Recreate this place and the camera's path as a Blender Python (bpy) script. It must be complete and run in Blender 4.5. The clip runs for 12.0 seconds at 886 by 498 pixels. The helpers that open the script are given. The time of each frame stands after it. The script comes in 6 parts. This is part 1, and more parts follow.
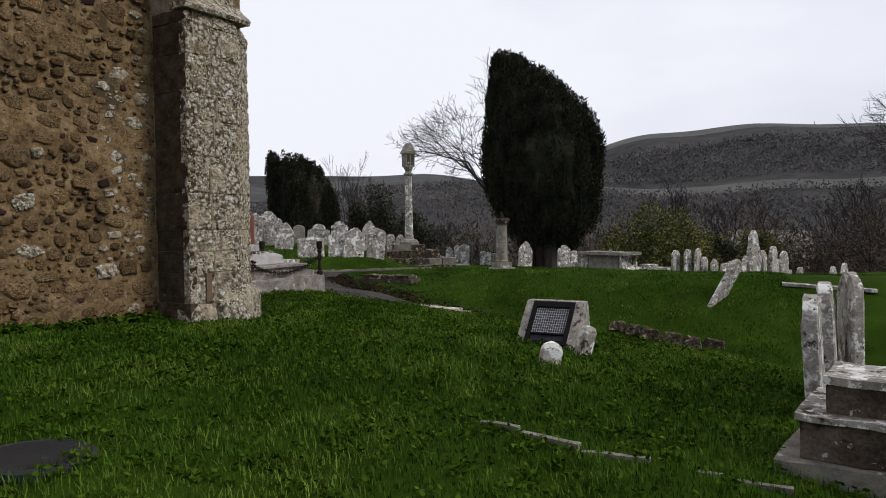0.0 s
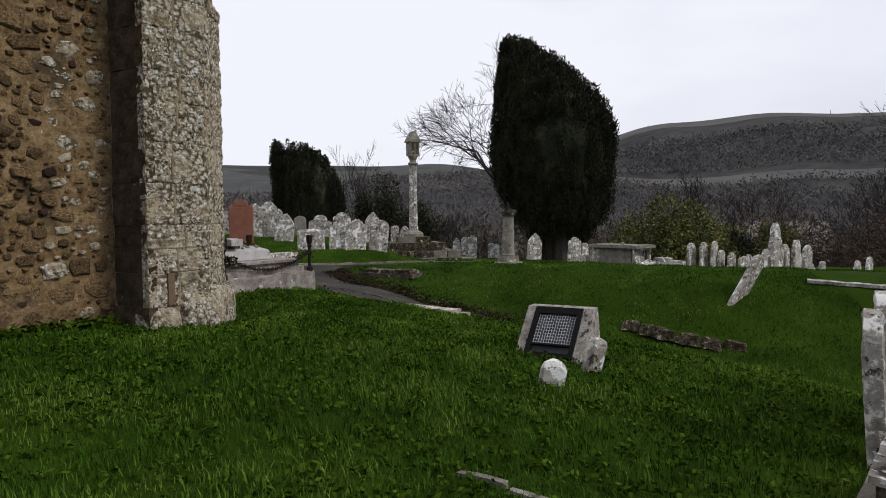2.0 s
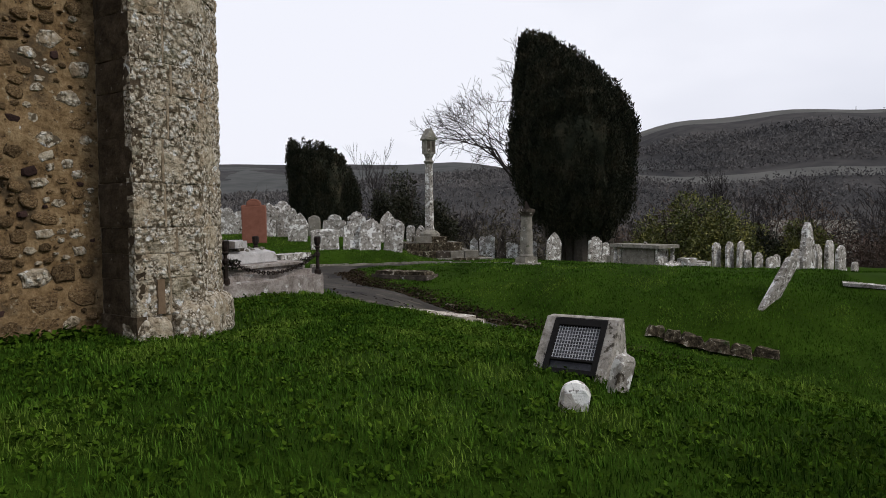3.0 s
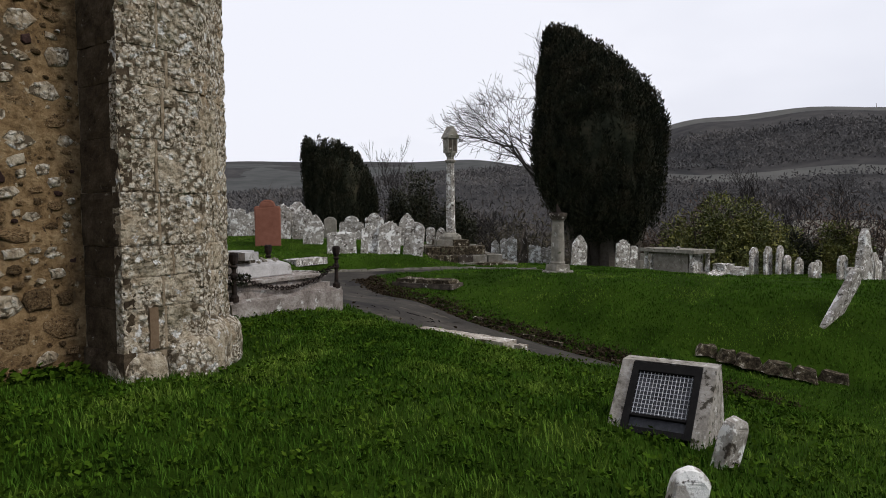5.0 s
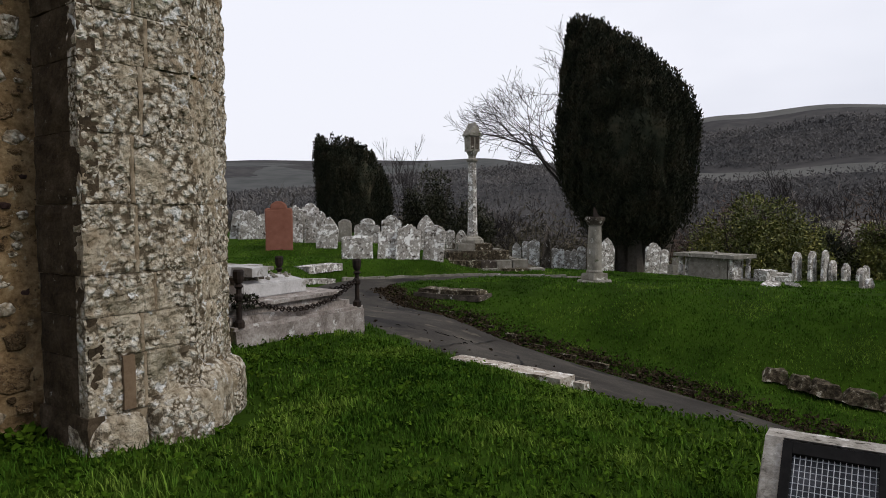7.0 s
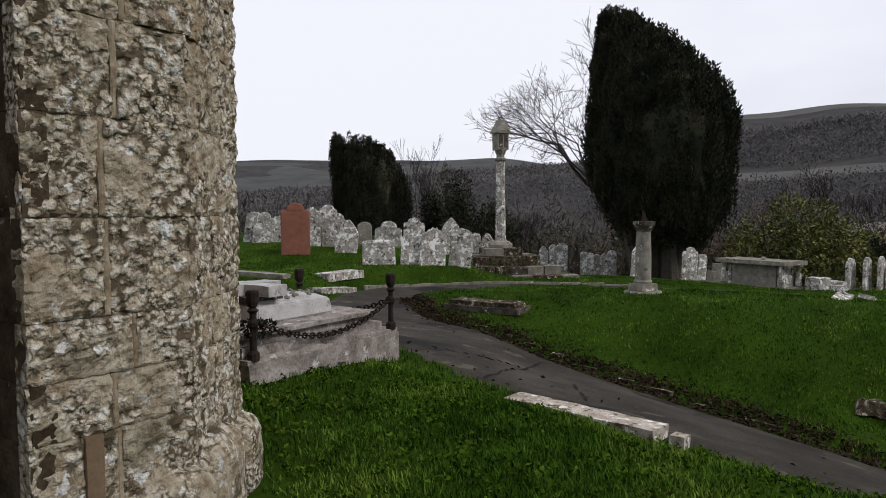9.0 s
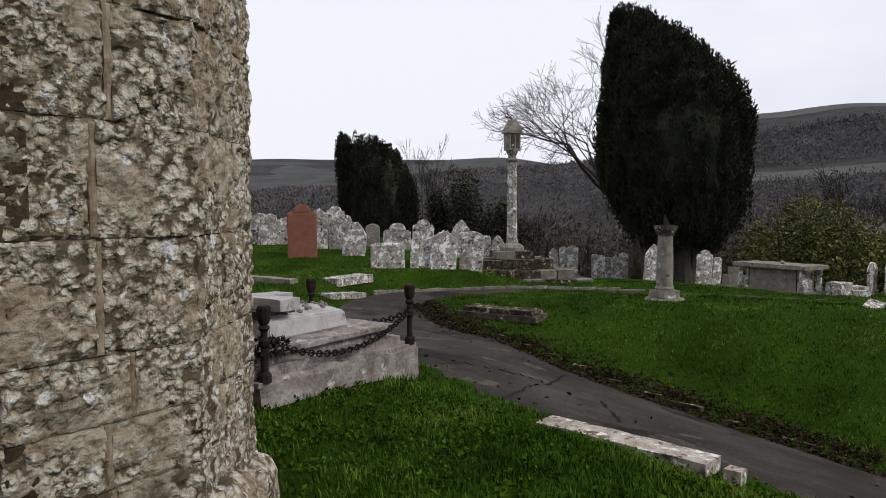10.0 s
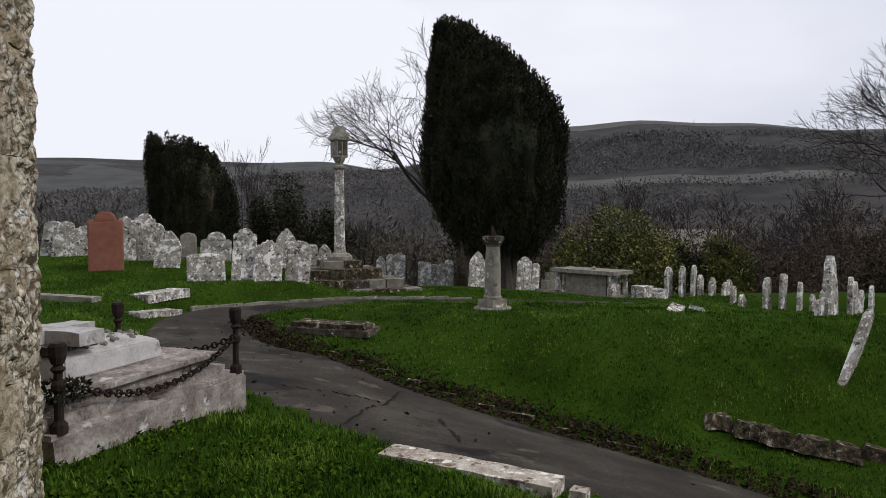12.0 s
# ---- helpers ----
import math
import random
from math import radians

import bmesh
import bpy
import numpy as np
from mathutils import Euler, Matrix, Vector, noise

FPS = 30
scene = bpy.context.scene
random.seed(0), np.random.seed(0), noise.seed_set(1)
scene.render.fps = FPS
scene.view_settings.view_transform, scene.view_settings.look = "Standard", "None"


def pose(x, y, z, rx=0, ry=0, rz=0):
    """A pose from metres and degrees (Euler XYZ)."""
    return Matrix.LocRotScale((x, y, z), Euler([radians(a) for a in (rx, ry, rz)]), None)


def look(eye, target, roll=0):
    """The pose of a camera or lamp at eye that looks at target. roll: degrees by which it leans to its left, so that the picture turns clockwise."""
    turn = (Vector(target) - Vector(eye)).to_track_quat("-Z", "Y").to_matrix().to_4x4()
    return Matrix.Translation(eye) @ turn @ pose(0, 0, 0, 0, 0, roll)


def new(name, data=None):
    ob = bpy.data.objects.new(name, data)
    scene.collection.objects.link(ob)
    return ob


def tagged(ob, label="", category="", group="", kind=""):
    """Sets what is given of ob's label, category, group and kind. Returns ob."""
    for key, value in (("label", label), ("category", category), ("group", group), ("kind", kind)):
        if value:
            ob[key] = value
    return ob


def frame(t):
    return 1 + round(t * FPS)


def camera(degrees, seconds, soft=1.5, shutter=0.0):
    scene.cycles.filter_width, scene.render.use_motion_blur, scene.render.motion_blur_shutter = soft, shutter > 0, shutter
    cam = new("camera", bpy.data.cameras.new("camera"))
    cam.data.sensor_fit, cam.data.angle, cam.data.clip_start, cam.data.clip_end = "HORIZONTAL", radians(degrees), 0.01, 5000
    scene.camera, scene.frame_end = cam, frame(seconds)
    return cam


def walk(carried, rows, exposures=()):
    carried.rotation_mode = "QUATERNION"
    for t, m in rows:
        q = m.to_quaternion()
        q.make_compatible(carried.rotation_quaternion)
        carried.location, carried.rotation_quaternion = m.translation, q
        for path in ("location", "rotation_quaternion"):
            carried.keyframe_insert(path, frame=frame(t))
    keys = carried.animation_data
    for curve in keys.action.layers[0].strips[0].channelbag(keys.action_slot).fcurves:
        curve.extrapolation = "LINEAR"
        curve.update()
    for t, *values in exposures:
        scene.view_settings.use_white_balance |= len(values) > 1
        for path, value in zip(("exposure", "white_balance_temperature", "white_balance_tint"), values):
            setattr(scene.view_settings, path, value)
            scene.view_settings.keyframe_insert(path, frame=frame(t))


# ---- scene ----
cam = camera(64.7, 12.0, soft=0.95)
PATH = [
    (0, (0.127, -0.136, 1.412), (0.102, 1.863, 1.352), -0.6),
    (0.5, (0.249, 0.036, 1.396), (0.226, 2.034, 1.315), -0.5),
    (1, (0.307, 0.226, 1.405), (0.277, 2.224, 1.323), -0.6),
    (1.5, (0.28, 0.607, 1.443), (0.232, 2.605, 1.357), -0.6),
    (2, (0.345, 0.882, 1.465), (0.287, 2.879, 1.377), -0.5),
    (2.5, (0.462, 1.198, 1.524), (0.391, 3.195, 1.432), -0.5),
    (3, (0.411, 1.525, 1.499), (0.299, 3.52, 1.407), -0.6),
    (5, (0.044, 2.757, 1.673), (-0.107, 4.748, 1.574), -0.4),
    (5.5, (-0.157, 3.108, 1.727), (-0.316, 5.099, 1.626), -0.4),
    (6, (-0.217, 3.538, 1.723), (-0.383, 5.528, 1.621), -0.4),
    (6.5, (-0.263, 3.838, 1.78), (-0.438, 5.827, 1.676), -0.4),
    (7, (-0.427, 4.213, 1.807), (-0.609, 6.202, 1.704), -0.4),
    (9, (-0.986, 5.636, 1.892), (-1.205, 7.621, 1.789), -0.3),
    (9.5, (-1.119, 5.913, 1.955), (-1.343, 7.898, 1.85), -0.2),
    (10, (-1.262, 6.157, 1.979), (-1.49, 8.141, 1.874), -0.2),
    (10.5, (-1.376, 6.321, 2.074), (-1.552, 8.311, 1.97), -0.1),
    (11, (-1.391, 6.461, 2.077), (-1.42, 8.458, 1.977), -0.1),
    (11.5, (-1.383, 6.54, 2.077), (-1.266, 8.534, 1.981), 0.0),
    (12, (-1.398, 6.564, 2.093), (-1.126, 8.543, 2.001), 0.0),
]
walk(cam, [(t, look(eye, target, roll)) for t, eye, target, roll in PATH], exposures=[(0, 0.0), (12, 0.0)])

# ---- sky and sun: a bright, even overcast ----
SUN_AZ, SUN_EL = 108.0, 40.0
world = bpy.data.worlds.new("overcast_sky")
scene.world = world
world.use_nodes = True
wn, wl = world.node_tree.nodes, world.node_tree.links
wn.clear()
w_out, w_bg, w_sky = wn.new("ShaderNodeOutputWorld"), wn.new("ShaderNodeBackground"), wn.new("ShaderNodeTexSky")
w_sky.sky_type, w_sky.sun_disc = "NISHITA", False
w_sky.sun_elevation, w_sky.sun_rotation = radians(SUN_EL), radians(SUN_AZ)
w_sky.dust_density, w_sky.air_density = 6.0, 1.0
w_dim, w_co, w_map, w_noise = wn.new("ShaderNodeVectorMath"), wn.new("ShaderNodeTexCoord"), wn.new("ShaderNodeMapping"), wn.new("ShaderNodeTexNoise")
w_dim.operation = "SCALE"
w_dim.inputs["Scale"].default_value = 0.08
w_map.inputs["Scale"].default_value = (1.0, 1.0, 2.6)
w_noise.inputs["Scale"].default_value, w_noise.inputs["Detail"].default_value = 1.6, 4.0
w_dot, w_mixv, w_ramp, w_mix = wn.new("ShaderNodeVectorMath"), wn.new("ShaderNodeMath"), wn.new("ShaderNodeValToRGB"), wn.new("ShaderNodeMix")
w_dot.operation = "DOT_PRODUCT"
w_dot.inputs[1].default_value = (-0.55, 0.6, 0.35)
w_mixv.operation = "MULTIPLY_ADD"
w_mixv.inputs[1].default_value = 0.62
w_ramp.color_ramp.elements[0].position, w_ramp.color_ramp.elements[0].color = 0.20, (0.40, 0.445, 0.575, 1)
w_ramp.color_ramp.elements[1].position, w_ramp.color_ramp.elements[1].color = 0.95, (0.955, 0.967, 1.055, 1)
w_mix.data_type = "RGBA"
w_mix.inputs["Factor"].default_value = 0.92
wl.new(w_co.outputs["Generated"], w_map.inputs["Vector"])
wl.new(w_map.outputs["Vector"], w_noise.inputs["Vector"])
wl.new(w_co.outputs["Generated"], w_dot.inputs[0])
wl.new(w_dot.outputs["Value"], w_mixv.inputs[0])
wl.new(w_noise.outputs["Fac"], w_mixv.inputs[2])
wl.new(w_mixv.outputs["Value"], w_ramp.inputs["Fac"])
wl.new(w_sky.outputs["Color"], w_dim.inputs[0])
wl.new(w_dim.outputs["Vector"], w_mix.inputs["A"])
wl.new(w_ramp.outputs["Color"], w_mix.inputs["B"])
wl.new(w_mix.outputs["Result"], w_bg.inputs["Color"])
wl.new(w_bg.outputs["Background"], w_out.inputs["Surface"])
w_bg.inputs["Strength"].default_value = 1.0
sun = new("sun", bpy.data.lights.new("sun", "SUN"))
sun.data.energy, sun.data.angle, sun.data.color = 1.4, radians(16), (1.0, 0.97, 0.93)
sun.matrix_world = pose(0, 0, 60, 90 - SUN_EL, 0, 180 - SUN_AZ)

# ---- materials ----


def material(name, ramp, scale=6.0, fine=60.0, rough=0.9, bump=0.3, detail=8.0, spots=None, vary=0.0, metal=0.0, depth=0.02, stretch=(1, 1, 1), tint=None):
    """Two scales of noise through a colour ramp; spots: (colour, scale, threshold, softness) rows laid over it, such as lichen."""
    m = bpy.data.materials.new(name)
    m.use_nodes = True
    n, l = m.node_tree.nodes, m.node_tree.links
    b = n["Principled BSDF"]
    b.inputs["Roughness"].default_value, b.inputs["Metallic"].default_value = rough, metal
    b.inputs["Specular IOR Level"].default_value = 0.02 if rough > 0.92 else 0.12 if rough > 0.8 else 0.3
    co, info = n.new("ShaderNodeTexCoord"), n.new("ShaderNodeObjectInfo")
    shift = n.new("ShaderNodeVectorMath")
    shift.operation = "MULTIPLY_ADD"
    shift.inputs[1].default_value = stretch
    l.new(co.outputs["Object"], shift.inputs[0])
    far = n.new("ShaderNodeMath")
    far.operation = "MULTIPLY"
    far.inputs[1].default_value = 37.0
    l.new(info.outputs["Random"], far.inputs[0])
    l.new(far.outputs[0], shift.inputs[2])

    def grain(size, det=detail, w=0.6):
        t = n.new("ShaderNodeTexNoise")
        t.inputs["Scale"].default_value, t.inputs["Detail"].default_value, t.inputs["Roughness"].default_value = size, det, w
        l.new(shift.outputs[0], t.inputs["Vector"])
        return t
    big, small = grain(scale), grain(fine, 4.0, 0.7)
    add = n.new("ShaderNodeMix")
    add.inputs["Factor"].default_value = 0.38
    l.new(big.outputs["Fac"], add.inputs["A"])
    l.new(small.outputs["Fac"], add.inputs["B"])
    cr = n.new("ShaderNodeValToRGB")
    el = cr.color_ramp.elements
    while len(el) < len(ramp):
        el.new(0.5)
    for e, (p, c) in zip(el, ramp):
        e.position, e.color = p, (*c, 1)
    l.new(add.outputs["Result"], cr.inputs["Fac"])
    colour = cr.outputs["Color"]
    height = add.outputs["Result"]
    for c, size, level, soft in spots or ():
        g = grain(size, 5.0, 0.65)
        r = n.new("ShaderNodeMapRange")
        r.inputs["From Min"].default_value, r.inputs["From Max"].default_value = level, level + soft
        l.new(g.outputs["Fac"], r.inputs["Value"])
        mix = n.new("ShaderNodeMix")
        mix.data_type = "RGBA"
        mix.inputs["B"].default_value = (*c, 1)
        l.new(r.outputs["Result"], mix.inputs["Factor"])
        l.new(colour, mix.inputs["A"])
        colour = mix.outputs["Result"]
    if vary:
        hsv = n.new("ShaderNodeHueSaturation")
        mr = n.new("ShaderNodeMapRange")
        mr.inputs["To Min"].default_value, mr.inputs["To Max"].default_value = 1 - vary, 1 + vary
        l.new(info.outputs["Random"], mr.inputs["Value"])
        l.new(mr.outputs["Result"], hsv.inputs["Value"])
        l.new(colour, hsv.inputs["Color"])
        colour = hsv.outputs["Color"]
    if tint:
        isl = n.new("ShaderNodeNewGeometry")
        hsv = n.new("ShaderNodeHueSaturation")
        mr = n.new("ShaderNodeMapRange")
        mr.inputs["To Min"].default_value, mr.inputs["To Max"].default_value = 1 - tint, 1 + tint
        l.new(isl.outputs["Random Per Island"], mr.inputs["Value"])
        l.new(mr.outputs["Result"], hsv.inputs["Value"])
        l.new(colour, hsv.inputs["Color"])
        colour = hsv.outputs["Color"]
    l.new(colour, b.inputs["Base Color"])
    if bump:
        bp = n.new("ShaderNodeBump")
        bp.inputs["Strength"].default_value, bp.inputs["Distance"].default_value = bump, depth
        l.new(height, bp.inputs["Height"])
        l.new(bp.outputs["Normal"], b.inputs["Normal"])
    return m


def crusted_stone(name, brown, crust=16.0, cover=(0.41, 0.50)):
    """Buff weathered stone under patches of crumbling pale lichen crust with dark pits between the crumbs."""
    m = bpy.data.materials.new(name)
    m.use_nodes = True
    n, l = m.node_tree.nodes, m.node_tree.links
    b = n["Principled BSDF"]
    b.inputs["Roughness"].default_value, b.inputs["Specular IOR Level"].default_value = 0.95, 0.05
    geo = n.new("ShaderNodeNewGeometry")

    def grain(size, det=5.0, rough=0.6):
        t = n.new("ShaderNodeTexNoise")
        t.inputs["Scale"].default_value, t.inputs["Detail"].default_value, t.inputs["Roughness"].default_value = size, det, rough
        l.new(geo.outputs["Position"], t.inputs["Vector"])
        return t

    def ramp(src, rows):
        r = n.new("ShaderNodeValToRGB")
        e = r.color_ramp.elements
        while len(e) < len(rows):
            e.new(0.5)
        for q, (at, c) in zip(e, rows):
            q.position, q.color = at, (*c, 1)
        l.new(src, r.inputs["Fac"])
        return r.outputs["Color"]

    def band(src, lo, hi, top=1.0):
        r = n.new("ShaderNodeMapRange")
        r.inputs["From Min"].default_value, r.inputs["From Max"].default_value, r.inputs["To Max"].default_value = lo, hi, top
        l.new(src, r.inputs["Value"])
        return r.outputs["Result"]

    def mix(fac, a, c, kind="RGBA"):
        x = n.new("ShaderNodeMix")
        x.data_type = kind
        l.new(fac, x.inputs["Factor"])
        l.new(a, x.inputs["A"])
        l.new(c, x.inputs["B"])
        return x.outputs["Result"]
    warp = n.new("ShaderNodeVectorMath")
    warp.operation = "MULTIPLY_ADD"
    warp.inputs[1].default_value = (0.09, 0.09, 0.09)
    l.new(grain(16.0, 4.0).outputs["Color"], warp.inputs[0])
    l.new(geo.outputs["Position"], warp.inputs[2])

    def cells(size):
        v = n.new("ShaderNodeTexVoronoi")
        v.inputs["Scale"].default_value = size
        l.new(warp.outputs[0], v.inputs["Vector"])
        return v.outputs["Distance"]
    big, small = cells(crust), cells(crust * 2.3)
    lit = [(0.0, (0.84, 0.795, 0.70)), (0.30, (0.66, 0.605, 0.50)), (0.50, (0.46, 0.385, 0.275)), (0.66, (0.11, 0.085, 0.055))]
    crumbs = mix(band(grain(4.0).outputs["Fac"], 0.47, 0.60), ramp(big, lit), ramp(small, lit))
    bare = mix(band(grain(1.5, 3.0).outputs["Fac"], 0.44, 0.58), ramp(grain(11.0, 8.0, 0.7).outputs["Fac"], [(0.34, (0.23, 0.175, 0.11)), (0.5, (0.50, 0.42, 0.30)), (0.66, (0.68, 0.60, 0.46))]),
               ramp(grain(14.0, 8.0, 0.7).outputs["Fac"], brown))
    patch = band(grain(3.1, 5.0, 0.65).outputs["Fac"], *cover)
    colour = mix(patch, bare, crumbs)
    algae = ramp(grain(9.0).outputs["Fac"], [(0.4, (0.045, 0.05, 0.025)), (0.6, (0.16, 0.15, 0.085))])
    colour = mix(band(grain(2.2, 4.0).outputs["Fac"], 0.58, 0.70, 0.55), colour, algae)
    white = ramp(grain(60.0).outputs["Fac"], [(0.4, (0.62, 0.61, 0.56)), (0.6, (0.84, 0.82, 0.77))])
    colour = mix(band(grain(7.5, 4.0, 0.6).outputs["Fac"], 0.61, 0.65, 0.9), colour, white)
    l.new(colour, b.inputs["Base Color"])
    low = band(big, 0.65, 0.0)
    high = mix(patch, grain(26.0, 6.0, 0.7).outputs["Fac"], low, "FLOAT")
    bp = n.new("ShaderNodeBump")
    bp.inputs["Strength"].default_value, bp.inputs["Distance"].default_value = 1.0, 0.035
    l.new(high, bp.inputs["Height"])
    l.new(bp.outputs["Normal"], b.inputs["Normal"])
    return m


M_ASHLAR = crusted_stone("lichened_ashlar", [(0.34, (0.18, 0.125, 0.07)), (0.5, (0.38, 0.285, 0.18)), (0.66, (0.54, 0.44, 0.31))])
M_JOINT = material("buff_pointing_mortar", [(0.36, (0.16, 0.115, 0.07)), (0.5, (0.30, 0.235, 0.155)), (0.64, (0.43, 0.36, 0.26))], 9, 50, bump=0.6, depth=0.01)
# buttress side stones: the side's shade is put into this dark brown
M_SIDE = material("shaded_side_ashlar", [(0.34, (0.022, 0.016, 0.010)), (0.5, (0.07, 0.05, 0.03)), (0.66, (0.14, 0.105, 0.07))], 6, 40, bump=0.8, depth=0.03,
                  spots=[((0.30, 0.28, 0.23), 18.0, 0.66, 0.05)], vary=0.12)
M_MORTAR = material("sandy_orange_mortar", [(0.37, (0.085, 0.052, 0.024)), (0.5, (0.24, 0.155, 0.075)), (0.63, (0.38, 0.27, 0.145))], 7, 30, bump=1.0, depth=0.05,
                    spots=[((0.10, 0.07, 0.04), 2.2, 0.55, 0.10), ((0.42, 0.36, 0.25), 11.0, 0.62, 0.06), ((0.05, 0.032, 0.018), 16.0, 0.62, 0.05)])
M_RUBBLE = material("brown_rubble_stone", [(0.37, (0.06, 0.036, 0.017)), (0.48, (0.20, 0.125, 0.06)), (0.62, (0.38, 0.265, 0.14))], 9, 38, bump=1.0, depth=0.04,
                    spots=[((0.58, 0.52, 0.38), 15.0, 0.63, 0.05), ((0.045, 0.028, 0.017), 10.0, 0.57, 0.06)], vary=0.45)
M_FLINT = material("dark_ironstone", [(0.3, (0.02, 0.012, 0.012)), (0.7, (0.08, 0.045, 0.035))], 10, 60, bump=0.6, vary=0.3)
M_PALE = material("pale_lichened_limestone", [(0.34, (0.11, 0.092, 0.072)), (0.47, (0.30, 0.27, 0.23)), (0.60, (0.47, 0.435, 0.385))], 5, 32, bump=0.7, depth=0.025,
                  spots=[((0.84, 0.82, 0.77), 4.6, 0.54, 0.05), ((0.80, 0.77, 0.71), 13.0, 0.57, 0.04), ((0.065, 0.052, 0.038), 8.0, 0.58, 0.05)], vary=0.12)
M_GREY = material("grey_mossy_limestone", [(0.30, (0.09, 0.08, 0.06)), (0.5, (0.23, 0.21, 0.17)), (0.7, (0.36, 0.33, 0.28))], 6, 50, bump=0.6, depth=0.02,
                  spots=[((0.58, 0.56, 0.50), 8.0, 0.62, 0.05), ((0.06, 0.07, 0.03), 5.0, 0.62, 0.08)], vary=0.12)
M_DARKSTONE = material("blackened_limestone", [(0.34, (0.025, 0.020, 0.015)), (0.5, (0.075, 0.060, 0.046)), (0.66, (0.17, 0.14, 0.11))], 5, 45, bump=0.7, depth=0.025,
                       spots=[((0.58, 0.55, 0.49), 7.0, 0.60, 0.05)], vary=0.12)
M_STAINED = material("brown_stained_limestone", [(0.36, (0.03, 0.021, 0.014)), (0.5, (0.095, 0.07, 0.05)), (0.64, (0.19, 0.15, 0.115))], 3.5, 40, bump=0.6, depth=0.02,
                     spots=[((0.45, 0.41, 0.35), 11.0, 0.64, 0.05), ((0.02, 0.015, 0.010), 4.0, 0.60, 0.08)])
M_WHITE = material("white_marble_weathered", [(0.34, (0.26, 0.24, 0.22)), (0.5, (0.46, 0.44, 0.42)), (0.66, (0.60, 0.58, 0.56))], 4, 40, rough=0.6, bump=0.25, depth=0.01,
                   spots=[((0.26, 0.24, 0.21), 7.0, 0.62, 0.08)])
M_PINKISH = material("stained_pinkish_limestone", [(0.36, (0.11, 0.09, 0.075)), (0.5, (0.29, 0.25, 0.22)), (0.64, (0.48, 0.44, 0.40))], 5, 38, bump=0.5, depth=0.015,
                     spots=[((0.62, 0.60, 0.56), 6.0, 0.60, 0.05), ((0.06, 0.048, 0.038), 4.0, 0.58, 0.08)])
M_SLAB = material("pale_flaking_slab", [(0.36, (0.20, 0.155, 0.115)), (0.5, (0.45, 0.39, 0.32)), (0.64, (0.66, 0.61, 0.53))], 5, 30, bump=0.8, depth=0.02,
                  spots=[((0.13, 0.095, 0.065), 7.0, 0.56, 0.05), ((0.82, 0.79, 0.73), 11.0, 0.57, 0.04)])
M_KERB = material("mossy_dark_rubble", [(0.38, (0.012, 0.009, 0.006)), (0.5, (0.06, 0.046, 0.028)), (0.62, (0.22, 0.18, 0.12))], 8, 26, bump=1.0, depth=0.06,
                  spots=[((0.55, 0.50, 0.40), 8.0, 0.585, 0.05), ((0.03, 0.045, 0.012), 4.0, 0.60, 0.08)])
M_LECTERN = material("blotched_grey_concrete", [(0.34, (0.12, 0.105, 0.085)), (0.5, (0.34, 0.31, 0.265)), (0.66, (0.54, 0.50, 0.45))], 8, 36, bump=0.7, depth=0.025,
                     spots=[((0.07, 0.06, 0.045), 12.0, 0.58, 0.05), ((0.66, 0.63, 0.58), 9.0, 0.60, 0.05)])
M_RED = material("red_sandstone", [(0.3, (0.21, 0.082, 0.053)), (0.6, (0.31, 0.13, 0.088))], 4, 60, bump=0.2, depth=0.01)
M_IRON = material("rusty_black_iron", [(0.35, (0.012, 0.011, 0.011)), (0.6, (0.04, 0.028, 0.022)), (0.75, (0.09, 0.045, 0.025))], 12, 60, rough=0.82, bump=0.4, depth=0.006)
M_BLACK = material("black_painted_iron", [(0.3, (0.006, 0.006, 0.006)), (0.7, (0.02, 0.018, 0.017))], 12, 60, rough=0.85, bump=0.2, depth=0.004)
M_MESH = material("galvanised_wire", [(0.3, (0.45, 0.46, 0.48)), (0.7, (0.62, 0.63, 0.65))], 20, 80, rough=0.55, bump=0.0, metal=0.3)
M_PLAQUE = material("dull_slate_plaque", [(0.3, (0.022, 0.023, 0.027)), (0.5, (0.055, 0.057, 0.063)), (0.7, (0.13, 0.13, 0.14))], 6, 40, rough=0.6, bump=0.1)
M_ASPHALT = material("worn_damp_asphalt", [(0.36, (0.020, 0.0165, 0.0125)), (0.5, (0.040, 0.034, 0.027)), (0.64, (0.078, 0.067, 0.053))], 0.9, 24, rough=0.86, bump=0.4, depth=0.012,
                     spots=[((0.014, 0.012, 0.010), 0.55, 0.55, 0.08), ((0.10, 0.085, 0.062), 1.7, 0.60, 0.06)])
M_BARK = material("grey_brown_bark", [(0.3, (0.045, 0.035, 0.028)), (0.7, (0.13, 0.11, 0.09))], 8, 40, bump=0.6)
M_TWIG = material("grey_winter_twigs", [(0.3, (0.028, 0.024, 0.022)), (0.7, (0.065, 0.056, 0.052))], 3, 20, bump=0.0)
M_BRAMBLE = material("brown_winter_thicket", [(0.36, (0.045, 0.037, 0.024)), (0.5, (0.092, 0.066, 0.049)), (0.64, (0.165, 0.105, 0.083))], 0.12, 1.2, bump=0.0, tint=0.4)
M_SCRUB = material("olive_winter_scrub", [(0.36, (0.034, 0.032, 0.018)), (0.5, (0.070, 0.060, 0.036)), (0.64, (0.125, 0.102, 0.070))], 0.15, 1.2, bump=0.0, tint=0.4)
M_YEW = material("dark_yew_needles", [(0.34, (0.010, 0.013, 0.008)), (0.5, (0.028, 0.030, 0.017)), (0.66, (0.072, 0.058, 0.034))], 1.2, 12, rough=0.85, bump=0.0, tint=0.45)
